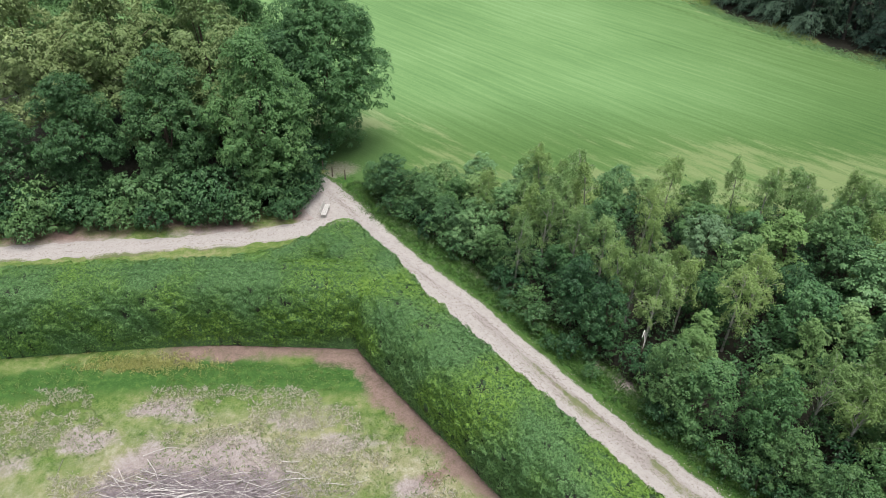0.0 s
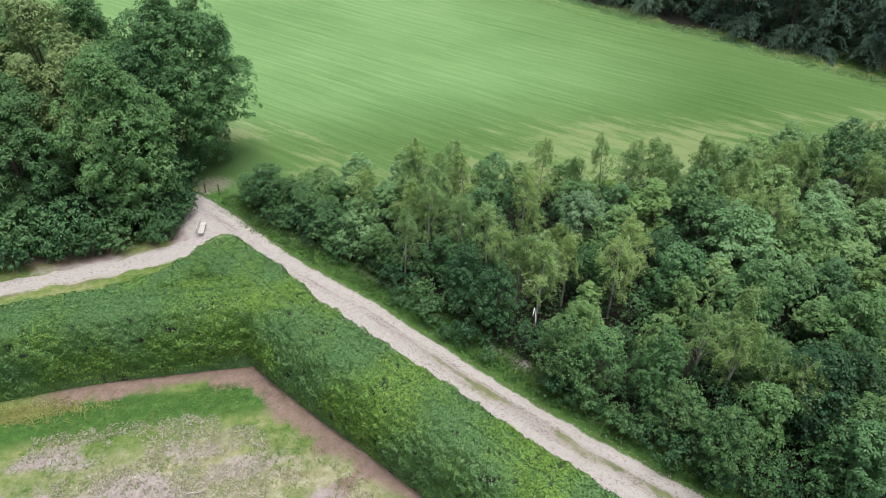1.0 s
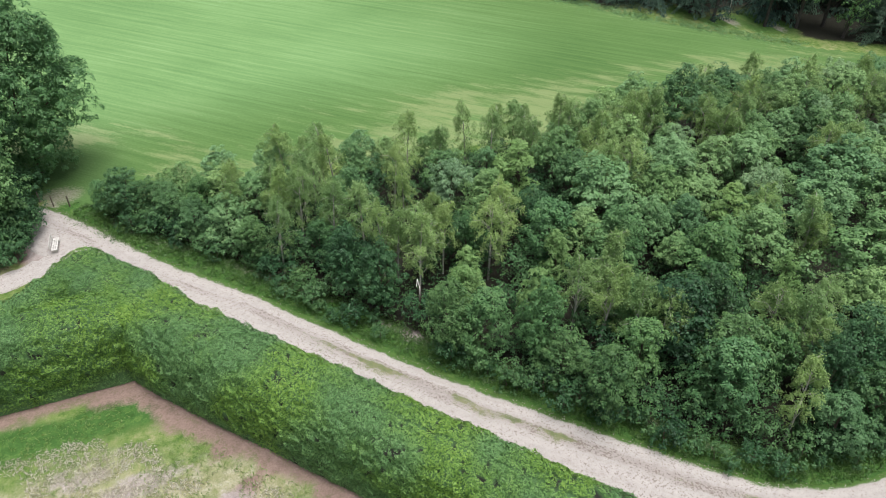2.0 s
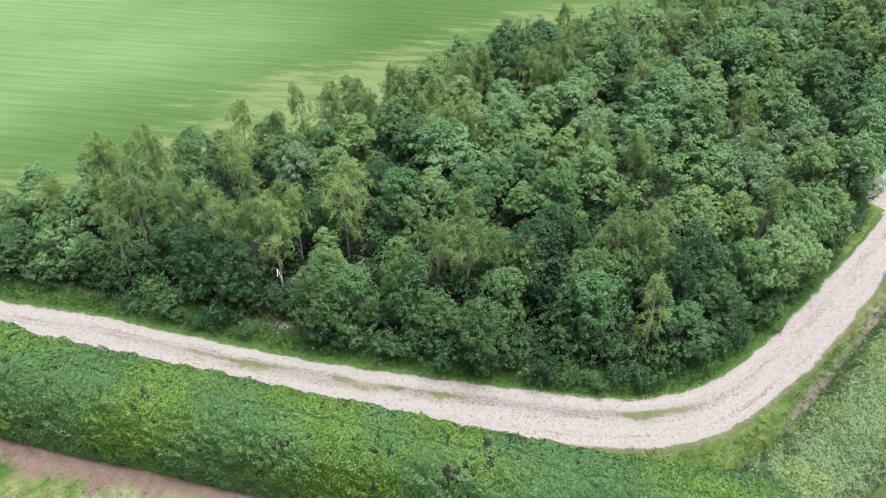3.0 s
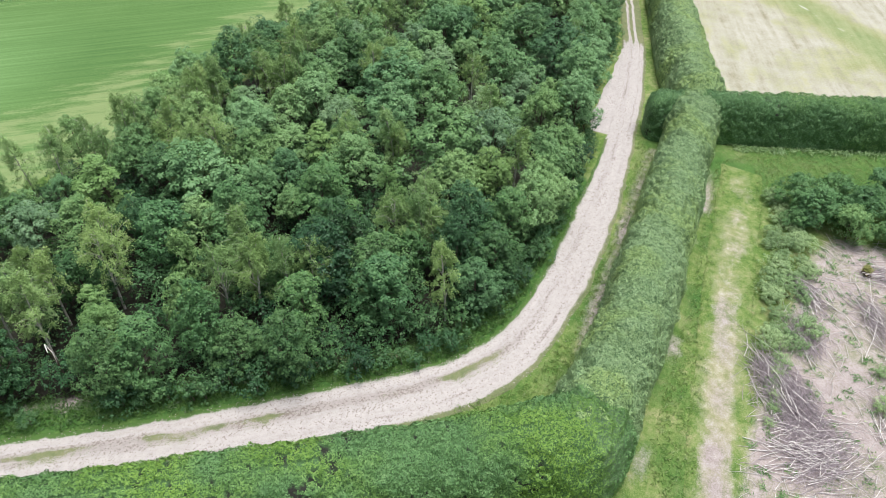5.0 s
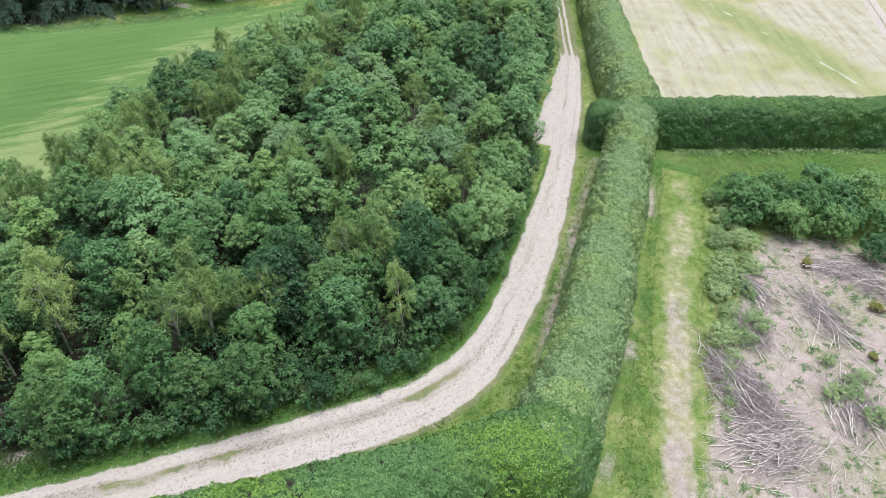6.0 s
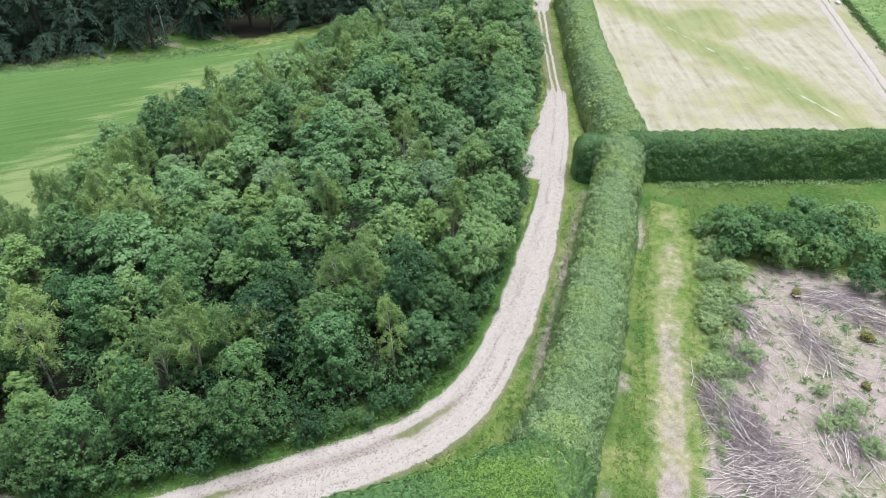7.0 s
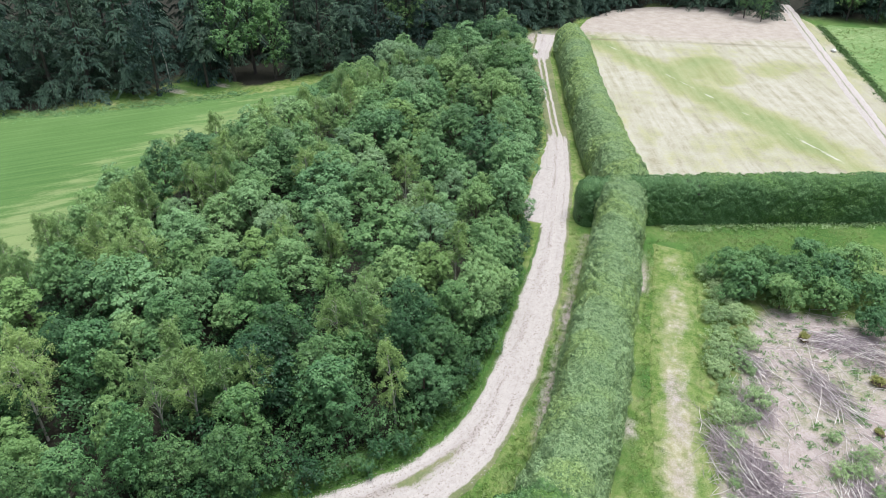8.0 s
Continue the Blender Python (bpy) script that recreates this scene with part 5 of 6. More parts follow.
for x, y in spread_points(rng, WOOD, 2.6, 7000, 0.4):
    p = np.array([[x, y]])
    if (np.hypot(*(crowns[:, :2] - p).T) - 0.75 * crowns[:, 2]).min() < 0.7:
        continue
    edge = signed(p, WOOD)[0]
    far = np.interp(x, [15, 60, 90, 110], [0.0, 0.06, 0.14, 0.12])
    size = min(0.78 + 0.11 * edge, rngt.uniform(0.66, 1.08)) + far
    if y > 46 and x < 40:
        size *= 0.86
    north = polyline_distance(p, [(6, 58), (20, 56), (38, 54), (55, 53), (68, 50), (90, 45.5)])[0]
    share = 0.36 if north < 7 else 0.2 if x < 30 and edge > 2 else 0.1
    if rngt.uniform() < share and edge > 1.2:
        put(BIRCH[rngt.integers(0, 5)], x, y, rngt.uniform(0.75, 1.02) * min(1.0, 0.8 + 0.06 * edge), rngt.uniform(0, 360))
        continue
    pick = rngt.uniform()
    # Leaf tone pales with distance: grey willows, and haze put into the colour.
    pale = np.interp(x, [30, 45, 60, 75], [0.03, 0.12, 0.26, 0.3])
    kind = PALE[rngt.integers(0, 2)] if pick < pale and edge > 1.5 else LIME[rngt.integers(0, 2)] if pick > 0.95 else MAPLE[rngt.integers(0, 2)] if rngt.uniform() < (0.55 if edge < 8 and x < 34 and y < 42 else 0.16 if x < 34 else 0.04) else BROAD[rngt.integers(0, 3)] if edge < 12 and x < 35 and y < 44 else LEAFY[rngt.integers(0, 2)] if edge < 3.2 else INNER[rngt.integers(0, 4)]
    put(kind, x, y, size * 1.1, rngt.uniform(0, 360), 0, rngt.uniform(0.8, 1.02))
for k, (x, y, s) in enumerate(((-5.6, 57.9, 0.6), (-3.0, 55.6, 0.66), (-1.2, 57.2, 0.7), (0.9, 53.4, 0.74), (-7.0, 59.4, 0.45))):
    put((BROAD[0], MAPLE[0], BROAD[2], BROAD[1], BROAD[0])[k], x, y, s, 70 * k, 0, 0.9)
for o in BROAD + LEAFY + INNER + MAPLE + PALE + LIME + BIRCH:
    retire(o)

# ferny undergrowth on the copse floor
rngu = np.random.default_rng(70)
U = rngu.uniform((-9, 11), (118, 60), (34000, 2))
U = U[signed(U, WOOD) > 0.2]
uh = np.abs(rngu.normal(0, 1.2, len(U))) + 0.15
UV = unit(rngu.normal(0, 0.5, (len(U), 3)) + (0, 0, 1))
tagged(new("undergrowth", rosette_mesh("undergrowth", np.c_[U, uh], UV, 5, 0.19, 0.1, rngu, LEAF_MAPLE)), "shaded leafy undergrowth beneath the young trees", "undergrowth", kind="stuff")

# low bushes along the border of the copse
BUSH = [make_tree("bush", "low leafy bush at the edge of the copse", "bush", 300 + k, 2.2, 1.4, 0.0, 15, 9, 0.6, 0.19, LEAF_MAPLE, BARK, 0.04, "bushes along the verge", 6, 0.5, 0.55, 6, 0.25, 1.3) for k in range(4)]
edge_line = resample([(-9.2, 59.6)] + WOOD[1:20], 1.05)
for x, y in edge_line:
    s = rng.uniform(0.5, 1.1)
    if x < -6.5 or min(math.hypot(x - 5.0, y - 44.3), math.hypot(x - 12.2, y - 33.7)) < 1.2:
        continue
    inward = np.array([0.6, 0.65]) * (rng.uniform(-1.3, 0.0) + (1.1 if x < 4 else -0.4 if x < 27 else 0.0))
    put(BUSH[rng.integers(0, 4)], x + inward[0] + rng.normal(0, 0.25), y + inward[1] + rng.normal(0, 0.2), s, rng.uniform(0, 360))
inner_line = resample([(-6, 57.5)] + [(x + 0.9, y + 1.3) for x, y in WOOD[1:14]], 1.7)
for x, y in inner_line:
    put(BUSH[rng.integers(0, 4)], x + rng.normal(0, 0.4), y + rng.normal(0, 0.4), rng.uniform(0.8, 1.2), rng.uniform(0, 360))
for x, y in spread_points(rng, [(-6, 57.5), (8, 41), (24, 20.5), (33, 15), (44, 15), (46, 52), (20, 55)], 2.3, 2500, 1.0):
    put(BUSH[rng.integers(0, 4)], x, y, rng.uniform(0.9, 1.5), rng.uniform(0, 360))
for o in BUSH:
    retire(o)
# shrubs and brambles by the felled clearing
SHRUB = [make_tree("shrub", "dense rounded green shrub beside the felled clearing", "shrub", 310 + k, 3.4, 2.1, 0.0, 26, 18, 0.72, 0.2, LEAF_SHRUB, BARK, 0.06, "shrubs by the clearing", 8, 0.5, 0.54, 8, 0.25, 1.6) for k in range(3)]
for k, (x, y, s) in enumerate(((56.2, -4.8, 0.95), (54.4, -6.6, 1.1), (53.4, -9.2, 1.0), (55.8, -9.6, 1.1), (56.8, -13.0, 1.15), (54.0, -12.6, 0.95), (59.4, -15.0, 1.2),
                (55.4, -16.6, 1.1), (54.2, -19.8, 1.1), (58, -20.2, 1.2), (53.4, -24, 1.1), (52.2, -15.8, 0.75), (53.0, -5.2, 0.6), (57.8, -7.6, 0.95), (60.2, -11.2, 1.0), (51.6, -18.6, 0.7), (52.4, -21.8, 0.9))):
    put(SHRUB[k % 3], x, y, s, rng.uniform(0, 360))
for o in SHRUB:
    retire(o)
BRAMBLE = [make_tree("bramble", "low tangled bramble patch in pale green leaf", "bush", 330 + k, 1.0, 1.25, 0.0, 18, 12, 0.44, 0.13, LEAF_BRAMBLE, TWIG, 0.02, "brambles by the clearing", 8, 0.5, 0.55, 6, 0.25, 1.5) for k in range(3)]
spine = smooth_line([(56.5, -2.9), (51.5, -3.7), (46.2, -4.7), (41.0, -5.4), (35.6, -5.9), (31.0, -6.2)], 1.15, 2)
for k, (x, y) in enumerate(spine):
    put(BRAMBLE[k % 3], x + rng.normal(0, 0.4), y + rng.normal(0, 0.45), rng.uniform(0.5, 1.05) * np.interp(x, [30, 38], [0.45, 1]), rng.uniform(0, 360))
    if x > 38 and k % 4:
        put(BRAMBLE[(k + 1) % 3], x + rng.normal(0, 0.4), y - 1.3 + rng.normal(0, 0.5), rng.uniform(0.4, 1.0), rng.uniform(0, 360))
    if x > 46 and k % 3:
        put(BRAMBLE[(k + 2) % 3], x + rng.normal(0, 0.4), y - 2.6 + rng.normal(0, 0.5), rng.uniform(0.5, 0.95), rng.uniform(0, 360))
for x, y in ((39.0, -12.4), (37.6, -13.4), (36.2, -14.2), (34.5, -15), (35.8, -12.6), (38.4, -14.6)):
    put(BRAMBLE[rng.integers(0, 3)], x + rng.normal(0, 0.2), y + rng.normal(0, 0.2), rng.uniform(0.45, 0.8), rng.uniform(0, 360))
for o in BRAMBLE:
    retire(o)

# tall wood behind the footpath
TALL = [make_tree("tall_tree", "tall full-crowned deciduous tree beside the footpath", "tree", 400 + k, 16.8, rr, -0.03, nl, 30, 1.25, 0.25, mt, BARK, 0.26, "tall trees behind the footpath", 10, 0.52, 0.52, 7, 0.45, 1.6) for k, (rr, mt, nl) in enumerate(((4.8, LEAF_TALL, 96), (6.0, LEAF_TALL, 170), (4.8, LEAF_OLIVE, 78), (5.2, LEAF_HORNBEAM, 84)))]
for x, y, s, v in ((-16.6, 57.6, 1.0, 0), (-15.6, 64.4, 0.88, 3), (-11.9, 67.6, 1.1, 1), (-25, 57.6, 0.9, 3), (-32, 56.0, 0.82, 3), (-39, 54.6, 0.75, 3), (-23, 65.6, 1.1, 2), (-31, 65, 1.15, 2), (-38, 63, 1.15, 2),
                   (-46, 56, 0.72, 3), (-21, 73.5, 1.0, 0), (-30, 75, 1.15, 2), (-39, 72, 1.05, 1), (-27, 69, 1.0, 0)):
    put(TALL[v], x, y, s, rng.uniform(0, 360))
for o in TALL:
    retire(o)
UNDER = [make_tree("understorey_bush", "dense hanging bush under the tall trees", "bush", 430 + k, 4.2, 2.2, 0.0, 24, 16, 0.8, 0.34, LEAF_HORNBEAM, BARK, 0.06, "bushes under the tall trees", 6, 0.5, 0.45, 8, 0.5) for k in range(2)]
for k, (x, y) in enumerate(resample([(-46, 50.0), (-38.4, 50.9), (-31.8, 51.9), (-25.2, 53.0), (-18.6, 53.8), (-14.2, 55.0), (-13.6, 58), (-14.2, 63)], 1.9)):
    put(UNDER[k % 2], x + rng.normal(0, 0.3), y - 1.3 + rng.uniform(0, 0.9), rng.uniform(0.25, 0.8), rng.uniform(0, 360))
    put(UNDER[(k + 1) % 2], x + rng.normal(0, 0.5) - 0.3, y + 0.9 + rng.normal(0, 0.3), rng.uniform(0.85, 1.2), rng.uniform(0, 360))
for k, (x, y, s) in enumerate(((-13.4, 55.4, 0.62), (-13.0, 57.3, 0.7), (-14.6, 53.4, 0.5), (-12.7, 59.2, 0.6))):
    put(UNDER[k % 2], x, y, s, 80 * k)
for o in UNDER:
    retire(o)

# dark forest round the fields
FIR = [make_fir(500 + k, 19, rr, lo) for k, (rr, lo) in enumerate(((4.6, 0.01), (5.2, 0.03), (4.2, 0.04)))]
DARK = [make_tree("forest_tree", "dark drooping beech at the forest edge", "tree", 540 + k, 18, rr, -0.16, 66, 16, 1.3, 0.42, LEAF_FIR, BARK_FOREST, 0.28, "dark trees at the forest edge", 6, 0.5, 0.42, 10, 0.75) for k, rr in enumerate((4.3, 4.9))]
BACK = make_fir(509, 19, 4.6, 0.01, 80, 0.55, 0.22, 1.3)
HIGH = make_fir(511, 19, 4.0, 0.3, 110)
LIGHT = [make_tree("forest_tree", "lighter deciduous tree among dark conifers", "tree", 520 + k, 15, 3.6, 0.05, 44, 20, 1.1, 0.34, LEAF_TALL, BARK_FOREST, 0.22, "lighter trees at the forest edge", 6, 0.5, 0.5, 14, 0.5) for k in range(2)]
for line in (FAR_EDGE, FAR_EDGE_SOUTH):
    q = resample(line, 5.2)
    nrm = unit(np.gradient(q, axis=0))
    nrm = np.c_[-nrm[:, 1], nrm[:, 0]]
    for row, off in enumerate((3.0, 8.5)):
        for k, (p, nn) in enumerate(zip(q, nrm)):
            x, y = p + nn * (off + rng.normal(0, 0.6)) + rng.normal(0, 0.8, 2)
            if np.hypot(x - 81.5, y - 77.6) < 4.6 or np.hypot(x - 84.5, y - 80.5) < 4.0 or np.hypot(x - 88.5, y - 66) < 6.0 or np.hypot(x - 82.4, y - 71.4) < 2.6:
                continue
            light = row == 0 and rng.uniform() < 0.04
            put(LIGHT[rng.integers(0, 2)] if light else DARK[rng.integers(0, 2)] if rng.uniform() < 0.3 else BACK if row and rng.uniform() < 0.75 else FIR[rng.integers(0, 3)], x, y, rng.uniform(0.85, 1.1), rng.uniform(0, 360))
for line in (FAR_EDGE, FAR_EDGE_SOUTH):
    q = resample(line, 6.0)
    nrm = unit(np.gradient(q, axis=0))
    for p, nn in zip(q, np.c_[-nrm[:, 1], nrm[:, 0]]):
        for off in (14.5, 21.0, 28.0) if 55 < p[0] < 115 else (14.5,):
            x, y = p + nn * off + rng.normal(0, 0.9, 2)
            put(BACK, x, y, rng.uniform(0.9, 1.1), rng.uniform(0, 360))
for k, (x, y, s) in enumerate(((86.4, 69.0, 1.15), (89.6, 63.6, 1.0), (90.5, 68.0, 1.2))):
    put(LIGHT[k % 2], x, y, s, rng.uniform(0, 360))
put(HIGH, 82.6, 71.2, 0.85, 40)
put(HIGH, 86.4, 73.4, 0.95, 160)
for k, (x, y, s) in enumerate(((153.4, -3.6, 0.62), (151.6, -6.8, 0.5), (156.0, -8.2, 0.8), (158.0, -2.0, 0.9), (163.5, -19.5, 0.9), (158.6, -22.4, 0.8), (138.6, 29.4, 0.8), (146.5, 26.6, 0.85))):
    put((LIGHT[0], LIGHT[1], FIR[0], FIR[2], FIR[1], LIGHT[0], FIR[2], FIR[0])[k], x, y, s, rng.uniform(0, 360))
for o in FIR + LIGHT + DARK + [BACK, HIGH]:
    retire(o)

# ---------------------------------------------------------------- small things


def make_bench():
    ob = thing("bench", "weathered pale wooden bench beside the gravel track", "bench", (-11.0, 54.5, -0.02), 84)
    for k in range(3):
        part_bm("seat_slat", box_bm(1.8, 0.13, 0.045, (0, -0.16 + 0.16 * k, 0.45), 0.01), BENCH_WOOD, ob)
    for k in range(2):
        part_bm("backrest_slat", box_bm(1.8, 0.04, 0.15, (0, 0.29 + 0.03 * k, 0.66 + 0.19 * k), 0.01, (-12, 0, 0)), BENCH_WOOD, ob)
    for x in (-0.7, 0.7):
        part_bm("leg", box_bm(0.09, 0.42, 0.43, (x, 0, 0.215), 0.012), BENCH_WOOD, ob)
        part_bm("back_post", box_bm(0.08, 0.06, 0.9, (x, 0.25, 0.47), 0.01, (-8, 0, 0)), BENCH_WOOD, ob)
    return ob


make_bench()


def make_post():
    ob = thing("fence_post", "short grey wooden post at the field entrance", "post", group="posts at the field entrance")
    bm = bmesh.new()
    bmesh.ops.create_cone(bm, cap_ends=True, segments=10, radius1=0.07, radius2=0.06, depth=1.15, matrix=pose(0, 0, 0.5))
    bmesh.ops.bevel(bm, geom=[e for e in bm.edges if all(v.co.z > 1 for v in e.verts)], offset=0.02, segments=2, affect="EDGES")
    part_bm("shaft", bm, POST_WOOD, ob)
    return ob


post = make_post()
for x, y in ((-11.1, 61.2), (-9.8, 60.7), (-12.2, 62.4)):
    put(post, x, y, 1.0, 0)
retire(post)

# slim bare stem in the gap of the forest edge
stem = thing("bare_tree", "slim bare pale stem standing before dark forest", "tree", (81.8, 77.6, 0))
part("trunk", tubes_mesh("trunk", [([np.array(p) for p in ((0, 0, -0.1), (0.05, 0.1, 3.2), (-0.1, 0.5, 6.0), (-0.5, 1.1, 8.4), (-0.6, 1.2, 12.5))], [0.075, 0.07, 0.055, 0.045, 0.02])], BARK_BIRCH, 6), stem)
part("branch", tubes_mesh("branch", [([np.array(p) for p in ((-0.5, 1.1, 8.4), (-0.1, 0.7, 8.8), (0.5, 0.1, 8.9))], [0.025, 0.02, 0.01])], BARK_BIRCH, 5), stem)

# bent dead birch stem over the verge
dead = thing("dead_birch", "broken bleached birch stem leaning from the copse", "dead tree", (12.5, 33.7, 0))
part("trunk", tubes_mesh("trunk", [([np.array(p) for p in ((0.7, 0.9, -0.1), (0.5, 0.6, 2.6), (0.2, 0.1, 4.6))], [0.08, 0.065, 0.05])], BARK, 6), dead)
part("broken_top", tubes_mesh("broken_top", [([np.array(p) for p in ((0.2, 0.1, 4.5), (-0.1, -0.4, 5.3), (-0.35, -0.85, 5.1))], [0.05, 0.045, 0.015])], DEADWOOD, 6), dead, "bleached splintered upper stem")
part("branch", tubes_mesh("branch", [([np.array(p) for p in ((0.1, 0.0, 4.8), (0.0, -0.6, 4.6), (-0.2, -1.0, 4.0))], [0.03, 0.025, 0.01])], DEADWOOD, 5), dead)


def make_heap(seed, x, y, length, width, height, poles, twigs, heading, label):
    """Brash left from felling: bleached poles over a tangle of thin twigs."""
    rng = np.random.default_rng(seed)
    ob = thing("brash_heap", label, "branch pile", (x, y, 0), heading, group="brash heaps")
    lines = []
    for _ in range(int(twigs * 2.2)):
        px, py = rng.normal(0, length * 0.33), rng.normal(0, width * 0.34)
        z = 0.6 * height * math.exp(-(px / length * 1.9) ** 2 - (py / width * 1.9) ** 2) * rng.uniform(0.1, 1)
        th, el, ln = rng.normal(0, 0.75), rng.normal(0.08, 0.16), rng.uniform(0.8, 2.8)
        d = np.array([math.cos(th) * math.cos(el), math.sin(th) * math.cos(el), math.sin(el)]) * ln / 2
        c = np.array([px, py, max(z, abs(d[2]) + 0.02)])
        lines.append(([c - d, c + rng.normal(0, 0.08, 3), c + d], [0.016, 0.012, 0.006]))
    part("twig_tangle", tubes_mesh("twig_tangle", lines, TWIG, 3), ob, "tangle of grey-brown twigs")["kind"] = "stuff"
    shapes = []
    for k in range(6):
        ln = rng.uniform(1.6, 4.0)
        b = rng.normal(0, 0.12, (3, 3))
        shapes.append(tubes_mesh("pole", [([np.array([-ln / 2, 0, 0]), np.array([-ln / 6, b[0, 1], b[0, 2] * 0.5]), np.array([ln / 6, b[1, 1], b[1, 2] * 0.5]), np.array([ln / 2, b[2, 1], 0])], [0.027, 0.024, 0.018, 0.01])], DEADWOOD, 6))
    for k in range(int(poles * 2.4)):
        px, py = rng.normal(0, length * 0.38), rng.normal(0, width * 0.4)
        z = 0.06 + 0.6 * height * math.exp(-(px / length * 1.9) ** 2 - (py / width * 1.9) ** 2) * rng.uniform(0.5, 1.05)
        o = part("pole", shapes[k % 6], ob)
        o.matrix_basis = pose(px, py, z, rng.uniform(0, 360), rng.normal(0, 4), rng.normal(0, 24))
    return ob


make_heap(1, 34.4, -6.9, 4.8, 2.0, 1.0, 24, 560, 38, "large heap of bleached brash on bare soil")
make_heap(2, 30.6, -9.2, 3.6, 4.0, 0.6, 46, 240, -62, "spread of pale felled poles on bare soil")
make_heap(3, 44.0, -12.2, 4.6, 1.8, 0.4, 18, 110, 35, "long low brash heap on bare soil")
make_heap(4, 50.2, -13.9, 4.0, 1.9, 0.5, 18, 150, -75, "heap of bleached poles beside the shrubs")
make_heap(5, 48.6, -17.2, 5.0, 2.6, 0.7, 18, 130, 70, "brash heap beside dark shrubs")
make_heap(6, 45.2, -7.0, 3.2, 1.4, 0.35, 14, 90, 40, "small heap of thin branches by brambles")
make_heap(7, 35.5, -14.0, 3.4, 2.0, 0.4, 14, 120, 10, "low heap of grey twigs on bare soil")
make_heap(8, -15.2, 24.0, 8.6, 3.0, 1.0, 62, 900, 2, "long heap of brash in the rough clearing")
make_heap(9, 40.2, -7.4, 2.8, 1.4, 0.3, 9, 110, 25, "scattered thin branches by brambles")


def scattered_sticks(poly, count, seed):
    rng = np.random.default_rng(seed)
    pts = scatter(rng, poly, count)
    lines = []
    for x, y in pts:
        th, ln = rng.uniform(0, math.pi), rng.uniform(0.4, 2.0)
        d = np.array([math.cos(th), math.sin(th), rng.normal(0, 0.04)]) * ln / 2
        c = np.array([x, y, 0.05 + abs(d[2])])
        lines.append(([c - d, c + np.r_[rng.normal(0, 0.06, 2), 0.02], c + d], [0.02, 0.017, 0.008]))
    tagged(new("loose_sticks", tubes_mesh("loose_sticks", lines, DEADWOOD, 3)), "bleached sticks strewn over bare soil", "sticks", kind="stuff")


def scatter(rng, poly, count):
    pts = np.array(poly)
    c = rng.uniform(pts.min(0), pts.max(0), (count, 2))
    return c[inside(c, poly)]


scattered_sticks(CLEARING, 1500, 61)


def make_stump(seed, x, y, s):
    rng = np.random.default_rng(seed)
    ob = thing("tree_stump", "upturned mossy stump with soil on its roots", "stump", (x, y, 0), rng.uniform(0, 360), s, group="stumps in the clearing")
    bm = bmesh.new()
    bmesh.ops.create_icosphere(bm, subdivisions=3, radius=0.5, matrix=Matrix.Diagonal((1.2, 0.85, 0.5, 1)))
    for v in bm.verts:
        v.co += v.co.normalized() * (0.3 * noise.noise(v.co * 2.6 + Vector((seed, 0, 0))) + 0.14 * noise.noise(v.co * 7.0 + Vector((0, seed, 0))))
        v.co.z = max(v.co.z + 0.2, -0.05)
    part_bm("root_ball", bm, PEAT, ob)
    n = 260
    v = unit(rng.normal(0, 1, (n, 3)) + (0, 0, 2.0))
    part("grass_tuft", leaf_mesh("grass_tuft", v * (0.62, 0.46, 0.26) + (0.12, 0.06, 0.36) + rng.normal(0, 0.07, (n, 3)), v, 0.4, 0.07, rng, STRAW_BLADE, 0.0, 0.6, 0.45), ob, "yellow-green grass growing over the stump")["kind"] = "stuff"
    return ob


for k, (x, y, s) in enumerate(((49.6, -11.0, 1.0), (44.2, -5.8, 0.8), (46.0, -15.9, 1.1), (40.6, -15.4, 0.7))):
    make_stump(900 + k, x, y, 0.8 * s)


def make_sheet_bundle():
    ob = thing("sheet_bundle", "small white plastic-wrapped bundle beside the lane", "bundle", (134.8, -18.6, 0.05), 20, 0.6)
    bm = bmesh.new()
    bmesh.ops.create_icosphere(bm, subdivisions=3, radius=0.7, matrix=Matrix.Diagonal((1.3, 0.8, 0.7, 1)))
    for v in bm.verts:
        v.co += v.co.normalized() * 0.12 * noise.noise(v.co * 2.0)
        v.co.z = max(v.co.z + 0.3, -0.08)
    part_bm("wrapping", bm, WHITE_SHEET, ob)
    part_bm("base_board", box_bm(1.5, 0.9, 0.12, (0.2, 0.1, 0.02), 0.02), POST_WOOD, ob)


make_sheet_bundle()

# ---------------------------------------------------------------- grass and weeds


def tufts(name, P, size, blades, material, label, seed, z=0.0):
    rng = np.random.default_rng(seed)
    n = len(P)
    Q = np.repeat(P, blades, axis=0) + rng.normal(0, size * 0.45, (n * blades, 2))
    hgt = size * rng.uniform(0.4, 1.0, len(Q))
    A = np.c_[Q, ground_height(Q) + hgt * 0.45 + z]
    N = unit(np.c_[rng.normal(0, 0.45, (len(Q), 2)), np.full(len(Q), 1.0)])
    me = leaf_mesh(name, A, N, size * 1.0, size * 0.2, rng, material, -0.25, 0.2, 0.7)
    return tagged(new(name, me), label, "grass", kind="stuff")


rng = np.random.default_rng(77)
line = resample([(-9, 60)] + WOOD[1:14], 0.1)
V = line[rng.integers(0, len(line), 9000)] + rng.uniform(-1.9, 0.9, (9000, 1)) * np.array([0.72, 0.69]) + rng.normal(0, 0.2, (9000, 2))
tufts("verge_grass", V, 0.28, 3, LUSH_BLADE, "lush dark green grass on the verge", 1)
V = scatter(rng, [(21, -5), (24, -0.4), (40, 0.6), (60, 2.4), (66, -2), (70, -18), (62, -14), (58, -2.5), (50, -3), (36, -4.6)], 16000)
V = V[polyline_distance(V, SE_TRACK) > 1.2]
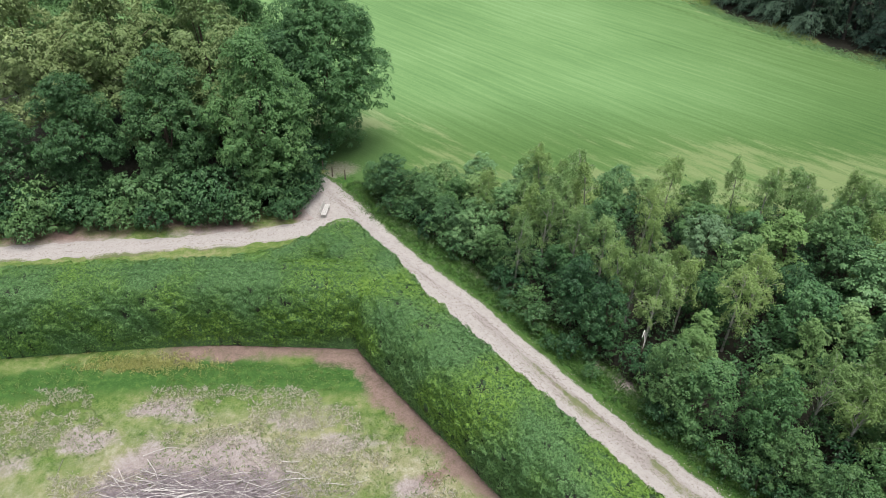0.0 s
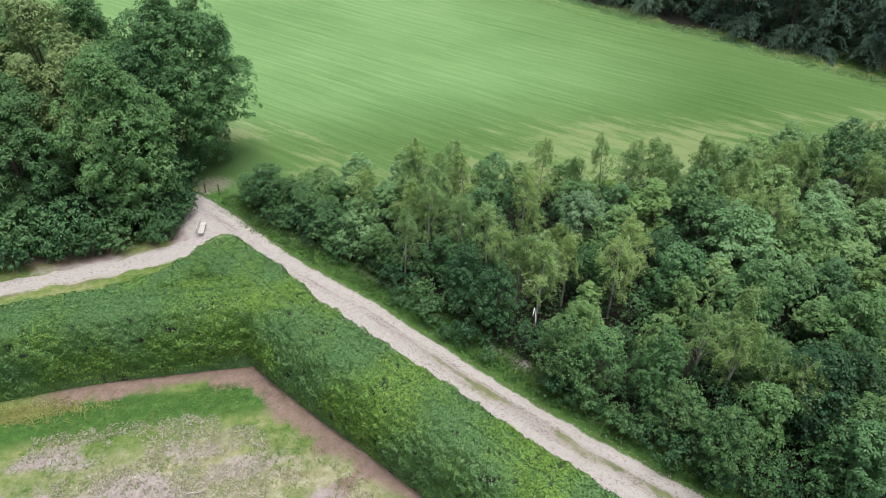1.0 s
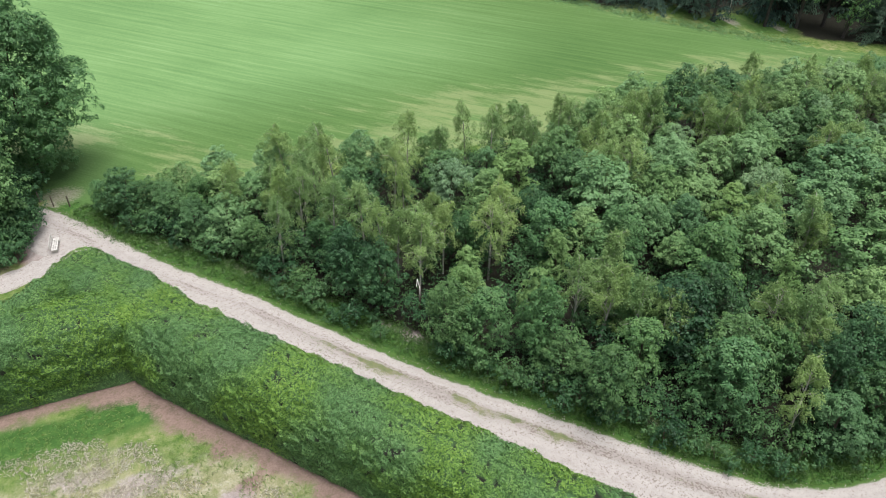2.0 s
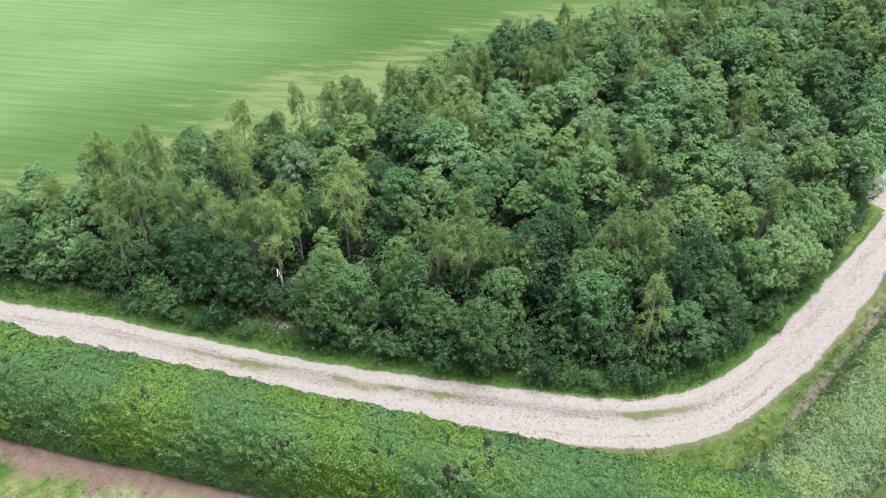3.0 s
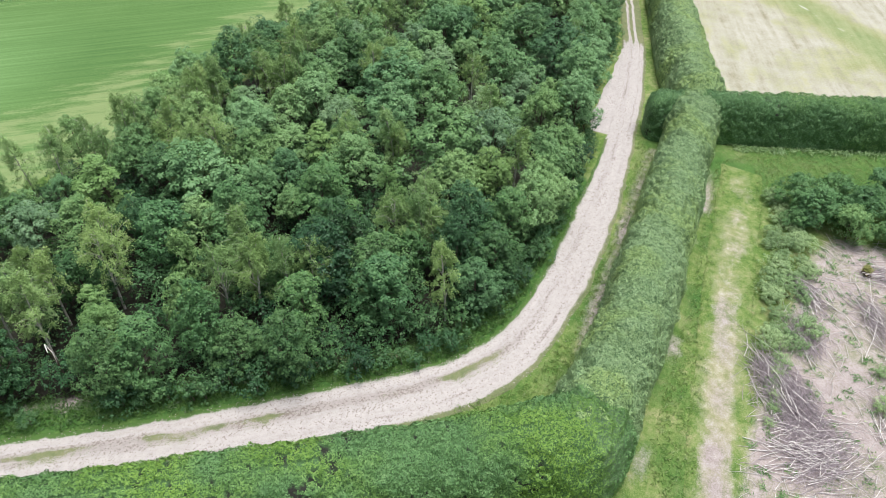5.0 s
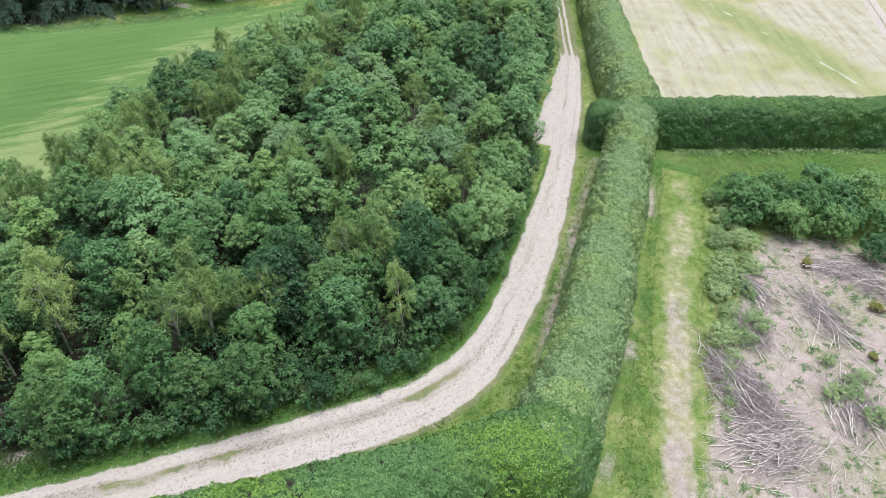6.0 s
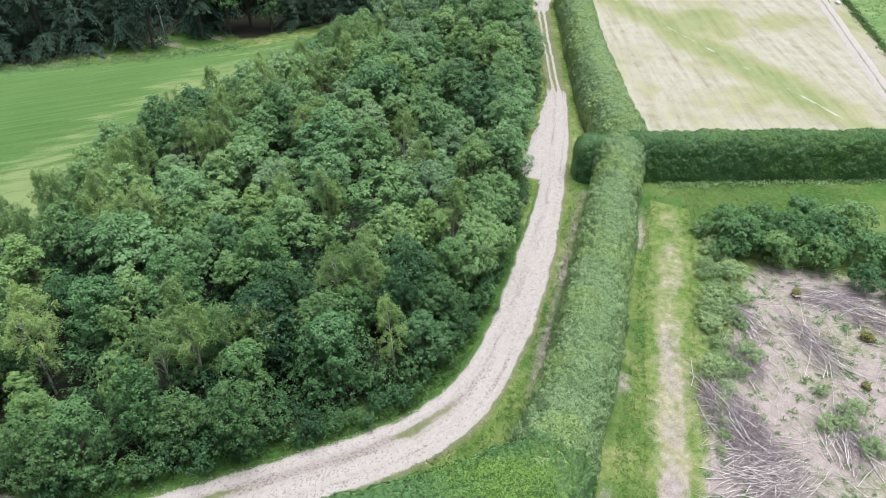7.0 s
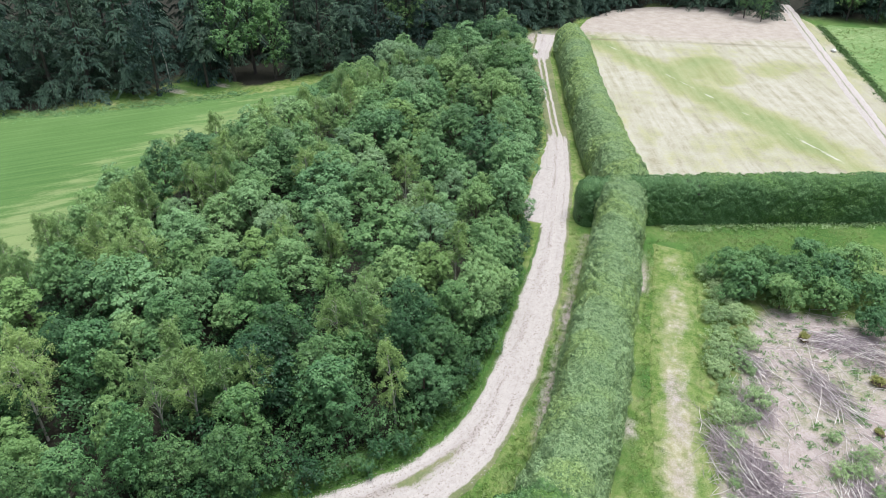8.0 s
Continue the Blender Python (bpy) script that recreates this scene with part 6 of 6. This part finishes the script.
tufts("meadow_grass", V, 0.24, 3, GRASS_BLADE, "bright green grass beside the clipped hedge", 2)
V = scatter(rng, [(-34, 34), (-8, 35.6), (-4, 31), (2, 24), (-4, 20), (-32, 20)], 9000)
V = V[vnoise(np.c_[V, 0 * V[:, 0]], 0.35, 8) > -0.15]
tufts("rough_grass", V, 0.2, 3, GRASS_BLADE, "patchy rough grass in the clearing", 3)
V = scatter(rng, CLEARING, 5000)
V = V[vnoise(np.c_[V, 0 * V[:, 0]], 0.9, 9) > 0.42]
tufts("clearing_weeds", V, 0.26, 6, LEAF_BRAMBLE, "scattered weeds on the felled clearing", 4)
V = np.repeat(scatter(rng, CLEARING, 1500), 4, axis=0)
tufts("clearing_tufts", V + rng.normal(0, 0.09, V.shape), 0.27, 4, LEAF_SHRUB, "small dark tufts on the felled clearing", 9)
V = scatter(rng, [(23.6, 11.2), (27.5, 7.9), (33, 7.3), (45, 7.8), (58, 9.4), (61, 10.4), (59, 8.0), (40, 6.4), (26.5, 5.6), (19, 13.6)], 5000)
tufts("hedge_foot_grass", V, 0.28, 3, GRASS_BLADE, "rough grass between track and hedge", 5)
V = scatter(rng, [(63.0, 1.2), (64, 2.2), (72.4, -18.4), (78, -33), (77, -33), (71.5, -18.6)], 5000)
tufts("hedge_foot_weeds", V, 0.5, 4, LEAF_BRAMBLE, "tall pale weeds along the hedge foot", 6)
V = rng.normal(0, 1, (900, 2)) * (2.2, 0.45) + (-21.4, 35.4)
tufts("yellow_weeds", V, 0.24, 4, STRAW_BLADE, "yellowing weeds at the hedge foot", 8)
line = resample([(82, 64), (69, 79.8), (61, 92.4), (51, 103.4), (42, 119)], 0.2)
V = line[rng.integers(0, len(line), 3000)] + rng.normal(0, 1.0, (3000, 2))
tufts("field_margin_weeds", V, 0.32, 5, LEAF_SHRUB, "tall weeds along the field margin", 7)

V = scatter(rng, [(-30, 33), (-9, 33.4), (-5, 30), (1, 24), (-4, 21), (-31, 22)], 16000)
V = V[vnoise(np.c_[V * (0.6, 1.3), 0 * V[:, 0]], 0.45, 28) + 0.5 * vnoise(np.c_[V, 0 * V[:, 0]], 1.3, 27) > 0.22]
tufts("dead_grass", V, 0.22, 3, DEAD_BLADE, "pale dead grass lying in the clearing", 10)
V = scatter(rng, [(20, -6), (24, -3.2), (45, -0.2), (57, 0.8), (57, -1.6), (44, -3.2)], 6500)
V = V[vnoise(np.c_[V, 0 * V[:, 0]], 0.5, 29) > 0.15]
tufts("dead_track_grass", V, 0.16, 3, DEAD_BLADE, "pale dead grass along the wheel track", 11)

line = resample([(152, -17.4), (128, -21.4), (107.8, -24.8), (84, -29.6)], 0.2)
V = line[rng.integers(0, len(line), 1500)] + rng.normal(0, 0.35, (1500, 2))
tufts("pasture_edge_grass", V, 0.5, 4, LUSH_BLADE, "dark uncut grass along the pasture edge", 12)
V = scatter(rng, [(151, -18), (128, -22), (107.8, -25.4), (100, -32), (140, -50), (154, -30)], 5000)
tufts("pasture_tussocks", V, 0.42, 4, GRASS_BLADE, "scattered tussocks in the green pasture", 13)


def loose_stones(name, places, size, seed, label):
    """Angular stones kicked out of the gravel."""
    rng = np.random.default_rng(seed)
    n = len(places)
    base = np.array([(1, 0, 0), (0, 1, 0), (-1, 0, 0), (0, -1, 0), (0, 0, 0.8), (0, 0, -0.4)])
    quads = np.array([(0, 1, 4, 4), (1, 2, 4, 4), (2, 3, 4, 4), (3, 0, 4, 4)])[:, :3]
    th = rng.uniform(0, 2 * math.pi, n)
    s = size * rng.uniform(0.4, 1.3, (n, 1)) * rng.uniform(0.6, 1.3, (n, 3))
    v = base[None] * s[:, None]
    c, sn = np.cos(th)[:, None], np.sin(th)[:, None]
    v = np.stack([v[..., 0] * c - v[..., 1] * sn, v[..., 0] * sn + v[..., 1] * c, v[..., 2]], -1)
    v += np.c_[places, np.full(n, 0.045)][:, None]
    f = (quads[None] + 6 * np.arange(n)[:, None, None]).reshape(-1, 3)
    tagged(new(name, mesh_from(name, v.reshape(-1, 3), f, STONE)), label, "stones", kind="stuff")


lo, li = smooth_line(ROAD_OUTER, 0.2, 10), smooth_line(ROAD_INNER, 0.2, 10)
lo, li = lo[lo[:, 0] < 82], li[li[:, 0] < 82]
mid = (lo[np.linspace(0, len(lo) - 1, 900).astype(int)] + li[np.linspace(0, len(li) - 1, 900).astype(int)]) / 2
V = np.r_[lo[rng.integers(0, len(lo), 2600)] + rng.normal(0, 0.22, (2600, 2)), li[rng.integers(0, len(li), 2200)] + rng.normal(0, 0.25, (2200, 2)),
          mid[rng.integers(0, 900, 500)] + rng.normal(0, 0.55, (500, 2))]
loose_stones("loose_stones", V, 0.04, 33, "loose pale stones along the gravel track")
